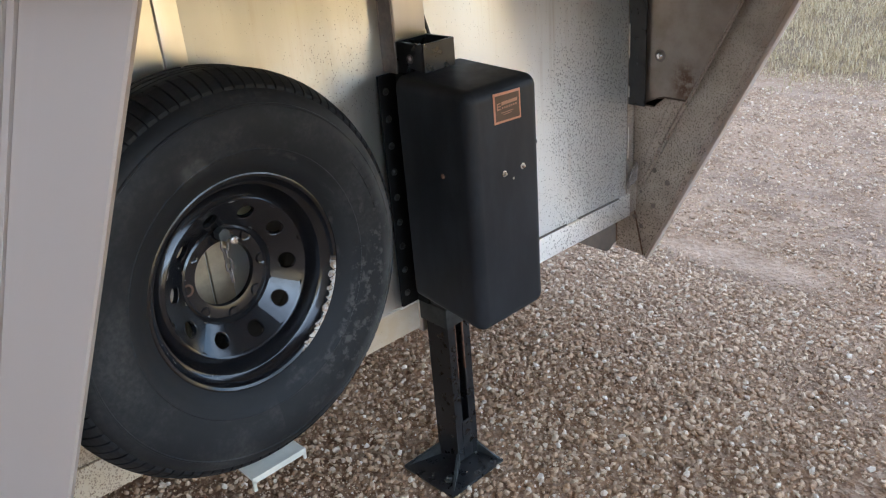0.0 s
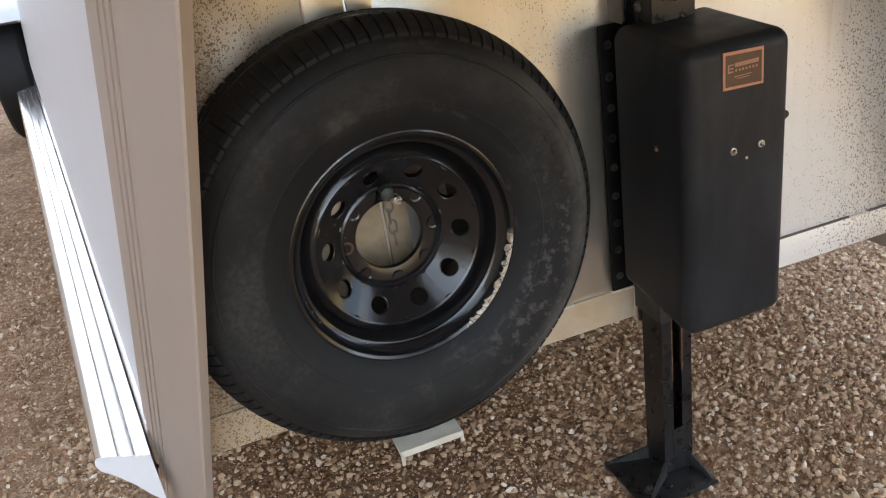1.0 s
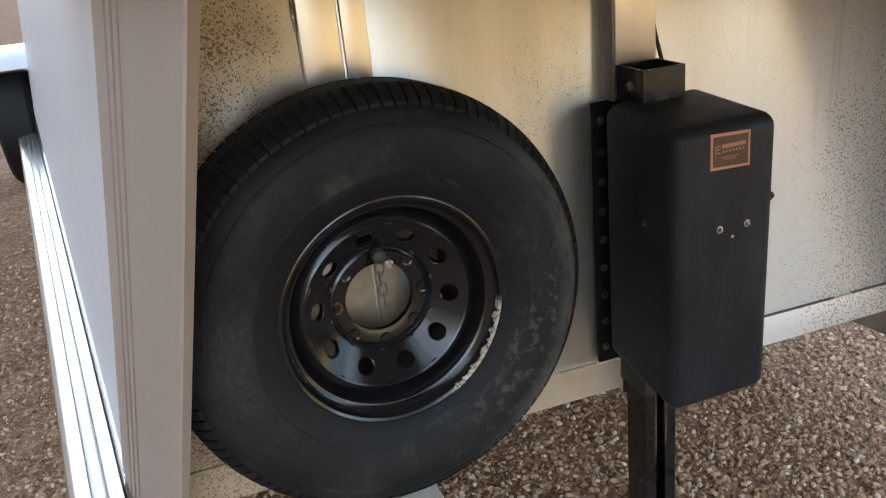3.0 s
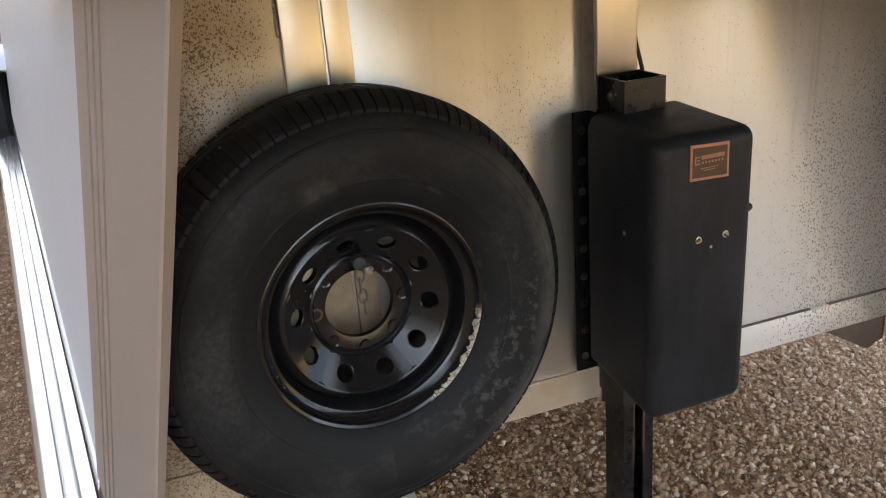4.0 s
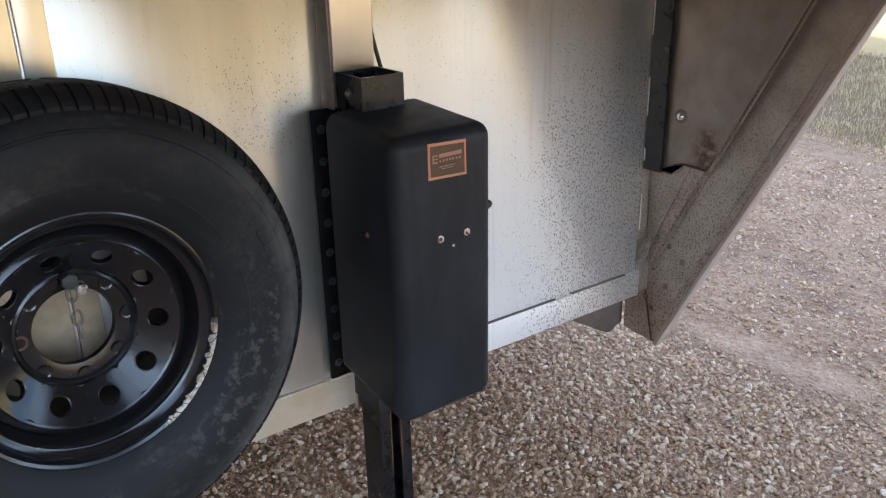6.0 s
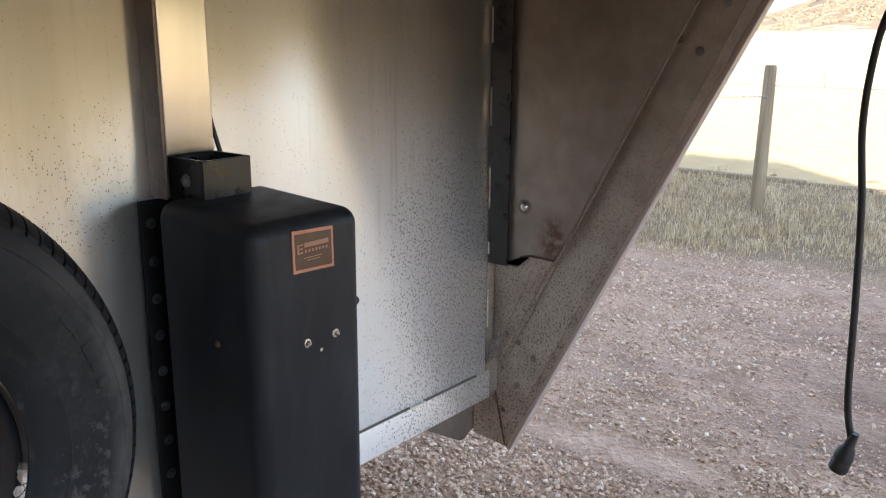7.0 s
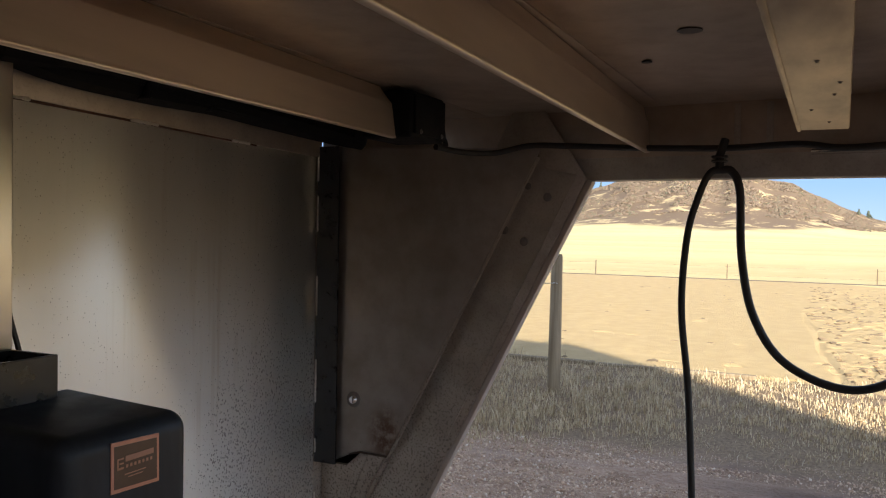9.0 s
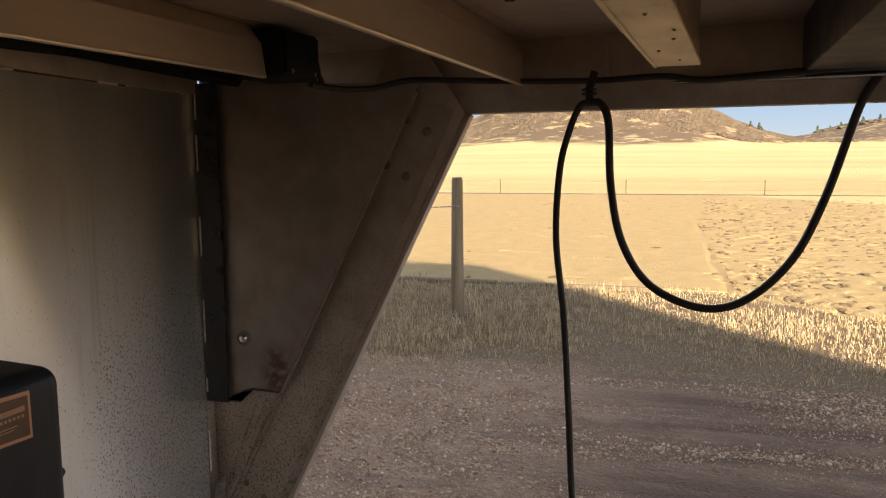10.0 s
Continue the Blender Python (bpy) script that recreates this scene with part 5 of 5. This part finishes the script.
# ---- landing jack ----
def build_jack():
    jack = thing("landing_jack", (0.58, -0.1, 0), "black powered landing jack with a moulded plastic cover", "jack")
    b = bmesh.new()
    x0, x1, y0, y1 = 0.553, 0.648, -0.115, -0.022
    for p in ((x0, x1, y0, y0 + 0.006), (x0, x1, y1 - 0.006, y1), (x0, x0 + 0.006, y0 + 0.006, y1 - 0.006), (x1 - 0.006, x1, y0 + 0.006, y1 - 0.006)):
        box(*p, 0.47, 1.153, 0.0012, 1, b)
    tube = part("outer_tube", b, BLACK, jack, "open-topped black square tube")
    part("bolt", bolt_head((x0, -0.07, 1.118), (-1, 0, 0), 0.007, 0.008), RIVET, tube)
    # perforated mounting angle
    b = box(0.497, 0.553, -0.020, -0.013, 0.50, 1.085, 0.001)
    box(0.547, 0.553, -0.06, -0.020, 0.50, 1.085, 0.001, 1, b)
    angle = part("mounting_angle", b, SOOT, jack)
    for i in range(9):
        part("bolt", bolt_head((0.515, -0.020, 0.535 + 0.064 * i), (0, -1, 0), 0.006, 0.006), DUSTY, angle)
    # inner leg with a long slot, and square foot
    b = bmesh.new()
    lx0, lx1, ly0, ly1 = 0.558, 0.634, -0.110, -0.034
    g0, g1, q = lx0 + 0.026, lx1 - 0.026, 0.006
    outline = [(g0, ly0), (lx0, ly0), (lx0, ly1), (lx1, ly1), (lx1, ly0), (g1, ly0), (g1, ly0 + q), (lx1 - q, ly0 + q), (lx1 - q, ly1 - q), (lx0 + q, ly1 - q), (lx0 + q, ly0 + q), (g0, ly0 + q)]
    prism(outline, 0.02, 0.52, "z", 0, b)
    leg = part("inner_leg", b, BLACK, jack, "slotted black inner leg with scuffed paint")
    part("leg_plate", box(g0 - 0.004, g1 + 0.004, ly0 - 0.002, ly0 + 0.004, 0.02, 0.14, 0.0005), BLACK, leg)
    box_b = box(0.550, 0.651, -0.118, -0.019, 0.445, 0.50, 0.003)
    part("collar", box_b, DUSTY, jack, "dusty lower collar")
    w = box(lx0 + 0.0235, lx0 + 0.0265, ly0 - 0.001, ly0 + 0.005, 0.28, 0.46, 0.0005, 1)
    box(lx1 - 0.0265, lx1 - 0.0225, ly0 - 0.001, ly0 + 0.005, 0.30, 0.46, 0.0005, 1, w)
    part("scuff", w, RUST, leg)
    part("pin_hole", lathe([(0.006, -0.001), (0.006, 0.002), (0.001, 0.002)], 14, None, Matrix.Translation((0.600, ly0, 0.085))), CORD, leg)
    b = prism([(0.457, 0.004), (0.653, 0.004), (0.653, -0.186), (0.457, -0.186)], 0.004, 0.014, "z", 0.002)
    foot = part("foot_plate", b, BLACK, jack, "square black foot plate pressed into gravel")
    for dx, dy in ((-1, -1), (1, -1), (-1, 1), (1, 1)):
        cx, cy = 0.596 + 0.036 * dx, -0.072 + 0.036 * dy
        tx, ty = 0.555 + 0.092 * dx, -0.091 + 0.088 * dy
        m = Matrix(((tx - cx, -(ty - cy), 0, cx), (ty - cy, tx - cx, 0, cy), (0, 0, 1, 0), (0, 0, 0, 1)))
        part("gusset", prism([(0, 0.012), (1, 0.012), (0, 0.05)], -0.03, 0.03, "y", 0, None, m), DUSTY, foot)
    part("bolt", bolt_head((0.50, -0.135, 0.014), (0, 0, 1), 0.011, 0.012), DUSTY, foot)
    # moulded cover: softly rounded box, a little deeper at the top
    b = bmesh.new()
    pts = [(-0.303, 0.522), (-0.303, 1.082), (-0.085, 1.093), (-0.085, 0.552)]
    prism(pts, 0.491, 0.713, "x", 0, b)
    front = [e for e in b.edges if not all(v.co.y > -0.1 for v in e.verts)]
    bmesh.ops.bevel(b, geom=front, offset=0.027, segments=8, affect="EDGES", profile=0.5)
    cover = part("cover", b, COVER, jack, "satin black moulded plastic cover with rounded edges")
    for x in (0.588, 0.648):
        part("screw", bolt_head((x, -0.303, 0.887), (0, -1, 0), 0.0046, 0.007), ZINC, cover, "bright screw head")
    part("screw", bolt_head((0.491, -0.212, 0.892), (-1, 0, 0), 0.004, 0.004), RUST, cover)
    part("knob", bolt_head((0.711, -0.270, 0.915), (1, 0, 0), 0.010, 0.021), CORD, cover, "small black rubber knob")
    part("screw", bolt_head((0.617, -0.303, 0.868), (0, -1, 0), 0.002, 0.001), CHIP, cover)
    # maker's plate: printed decal with an unreadable small text
    plate = part("decal", prism([(0.5645, 1.0015), (0.6475, 0.998), (0.6465, 1.0625), (0.564, 1.0665)], -0.3045, -0.3025, "y"), COPPER, cover, "salmon and brown printed decal", smooth=False)
    part("decal_panel", prism([(0.5690, 1.0065), (0.6430, 1.0030), (0.6420, 1.0575), (0.5685, 1.0610)], -0.3052, -0.3043, "y"), BROWN, plate, smooth=False)
    bars = bmesh.new()
    for x0, x1, z0, z1 in ((0.573, 0.584, 1.0425, 1.0445), (0.573, 0.5755, 1.030, 1.0445), (0.573, 0.584, 1.030, 1.0325), (0.577, 0.584, 1.0365, 1.0385), (0.587, 0.636, 1.0385, 1.0455)):
        box(x0, x1, -0.3056, -0.3050, z0, z1, 0, 1, bars)
    for i in range(7):
        box(0.588 + 0.007 * i, 0.5915 + 0.007 * i, -0.3056, -0.3050, 1.0305, 1.0345, 0, 1, bars)
    box(0.586, 0.622, -0.3056, -0.3050, 1.0215, 1.0228, 0, 1, bars)
    box(0.592, 0.617, -0.3056, -0.3050, 1.0175, 1.0186, 0, 1, bars)
    part("print_bars", bars, LETTER, plate, smooth=False)


build_jack()


# ---- cable and junction box ----
def build_cable():
    jb = thing("junction_box", (1.22, -0.37, 1.5), "small black plastic wiring junction box under a floor beam", "junction box")
    part("case", box(1.142, 1.285, -0.425, -0.32, 1.506, 1.592, 0.007, 3), SOOT, jb)
    part("cover", box(1.150, 1.277, -0.431, -0.424, 1.513, 1.585, 0.003), SOOT, jb)
    for i, (x, z) in enumerate(((1.292, 1.56), (1.300, 1.535), (1.292, 1.518))):
        part("gland", lathe([(0.001, -0.03), (0.007, -0.03), (0.0085, -0.022), (0.0085, -0.008), (0.012, -0.006), (0.012, 0.004), (0.001, 0.004)], 10, None, Matrix.Translation((x, -0.39, z)) @ Matrix.Rotation(radians(90), 4, "Z")), ZINC if i == 1 else RIVET, jb)
        part("lead", rod(spline([(x + 0.02, -0.39, z), (x + 0.045, -0.395, z - 0.008), (x + 0.05, -0.40, 1.512), (x + 0.03, -0.405, 1.503)], 6), 0.004, 8), CORD, jb)
    for x in (1.17, 1.26):
        part("screw", bolt_head((x, -0.431, 1.518), (0, -1, 0), 0.003, 0.003), RIVET, jb)
    cable = thing("power_cable", (1.45, -0.92, 1.5), "thick black rubber cable looped and tied under the gooseneck rail", "cable")
    run = [(1.30, -0.40, 1.503), (1.40, -0.42, 1.500), (1.475, -0.46, 1.505), (1.493, -0.53, 1.520), (1.50, -0.62, 1.518), (1.50, -0.74, 1.512), (1.49, -0.86, 1.507), (1.475, -0.95, 1.505), (1.44, -1.06, 1.506), (1.40, -1.13, 1.494), (1.36, -1.22, 1.495), (1.34, -1.4, 1.506)]
    part("run", rod(spline(run, 8), 0.0062, 10), CORD, cable)
    tail = [(1.452, -0.925, 1.462), (1.45, -0.905, 1.455), (1.45, -0.885, 1.41), (1.45, -0.866, 1.333), (1.45, -0.859, 1.195), (1.45, -0.875, 1.04), (1.45, -0.886, 0.85), (1.45, -0.895, 0.66), (1.45, -0.91, 0.58)]
    part("tail", rod(spline(tail, 8), 0.0070, 10), CORD, cable)
    loop = [(1.452, -0.925, 1.462), (1.45, -0.945, 1.458), (1.45, -0.960, 1.42), (1.45, -0.966, 1.30), (1.45, -0.989, 1.19), (1.45, -1.044, 1.107), (1.45, -1.14, 1.067), (1.45, -1.221, 1.087), (1.45, -1.298, 1.165), (1.45, -1.35, 1.28), (1.45, -1.399, 1.441), (1.45, -1.43, 1.50)]
    part("loop", rod(spline(loop, 10), 0.0077, 10), CORD, cable)
    tie = bmesh.new()
    for z in (1.478, 1.486):
        ring = [(1.452 + 0.016 * math.cos(q), -0.922 + 0.013 * math.sin(q), z) for q in [2 * math.pi * i / 14 for i in range(15)]]
        rod(ring, 0.0025, 6, tie, False)
    rod([(1.452, -0.922, 1.462), (1.455, -0.922, 1.49), (1.465, -0.93, 1.52)], 0.008, 8, tie)
    part("tie", tie, CORD, cable)
    plug = lathe([(0.001, 0.03), (0.0085, 0.03), (0.0105, 0.0), (0.0155, -0.008), (0.0185, -0.024), (0.019, -0.030), (0.0175, -0.032), (0.0175, -0.036), (0.019, -0.038), (0.019, -0.056), (0.0165, -0.060), (0.012, -0.060), (0.012, -0.050), (0.001, -0.050)], 18, None, Matrix.Translation((1.45, -0.908, 0.565)) @ Matrix.Rotation(radians(15), 4, "X") @ Matrix.Rotation(radians(90), 4, "X"))
    part("plug", plug, CORD, cable, "black moulded trailer plug")


build_cable()

# ---- loose cover ----
build_gravel()
build_grass()
build_brush()
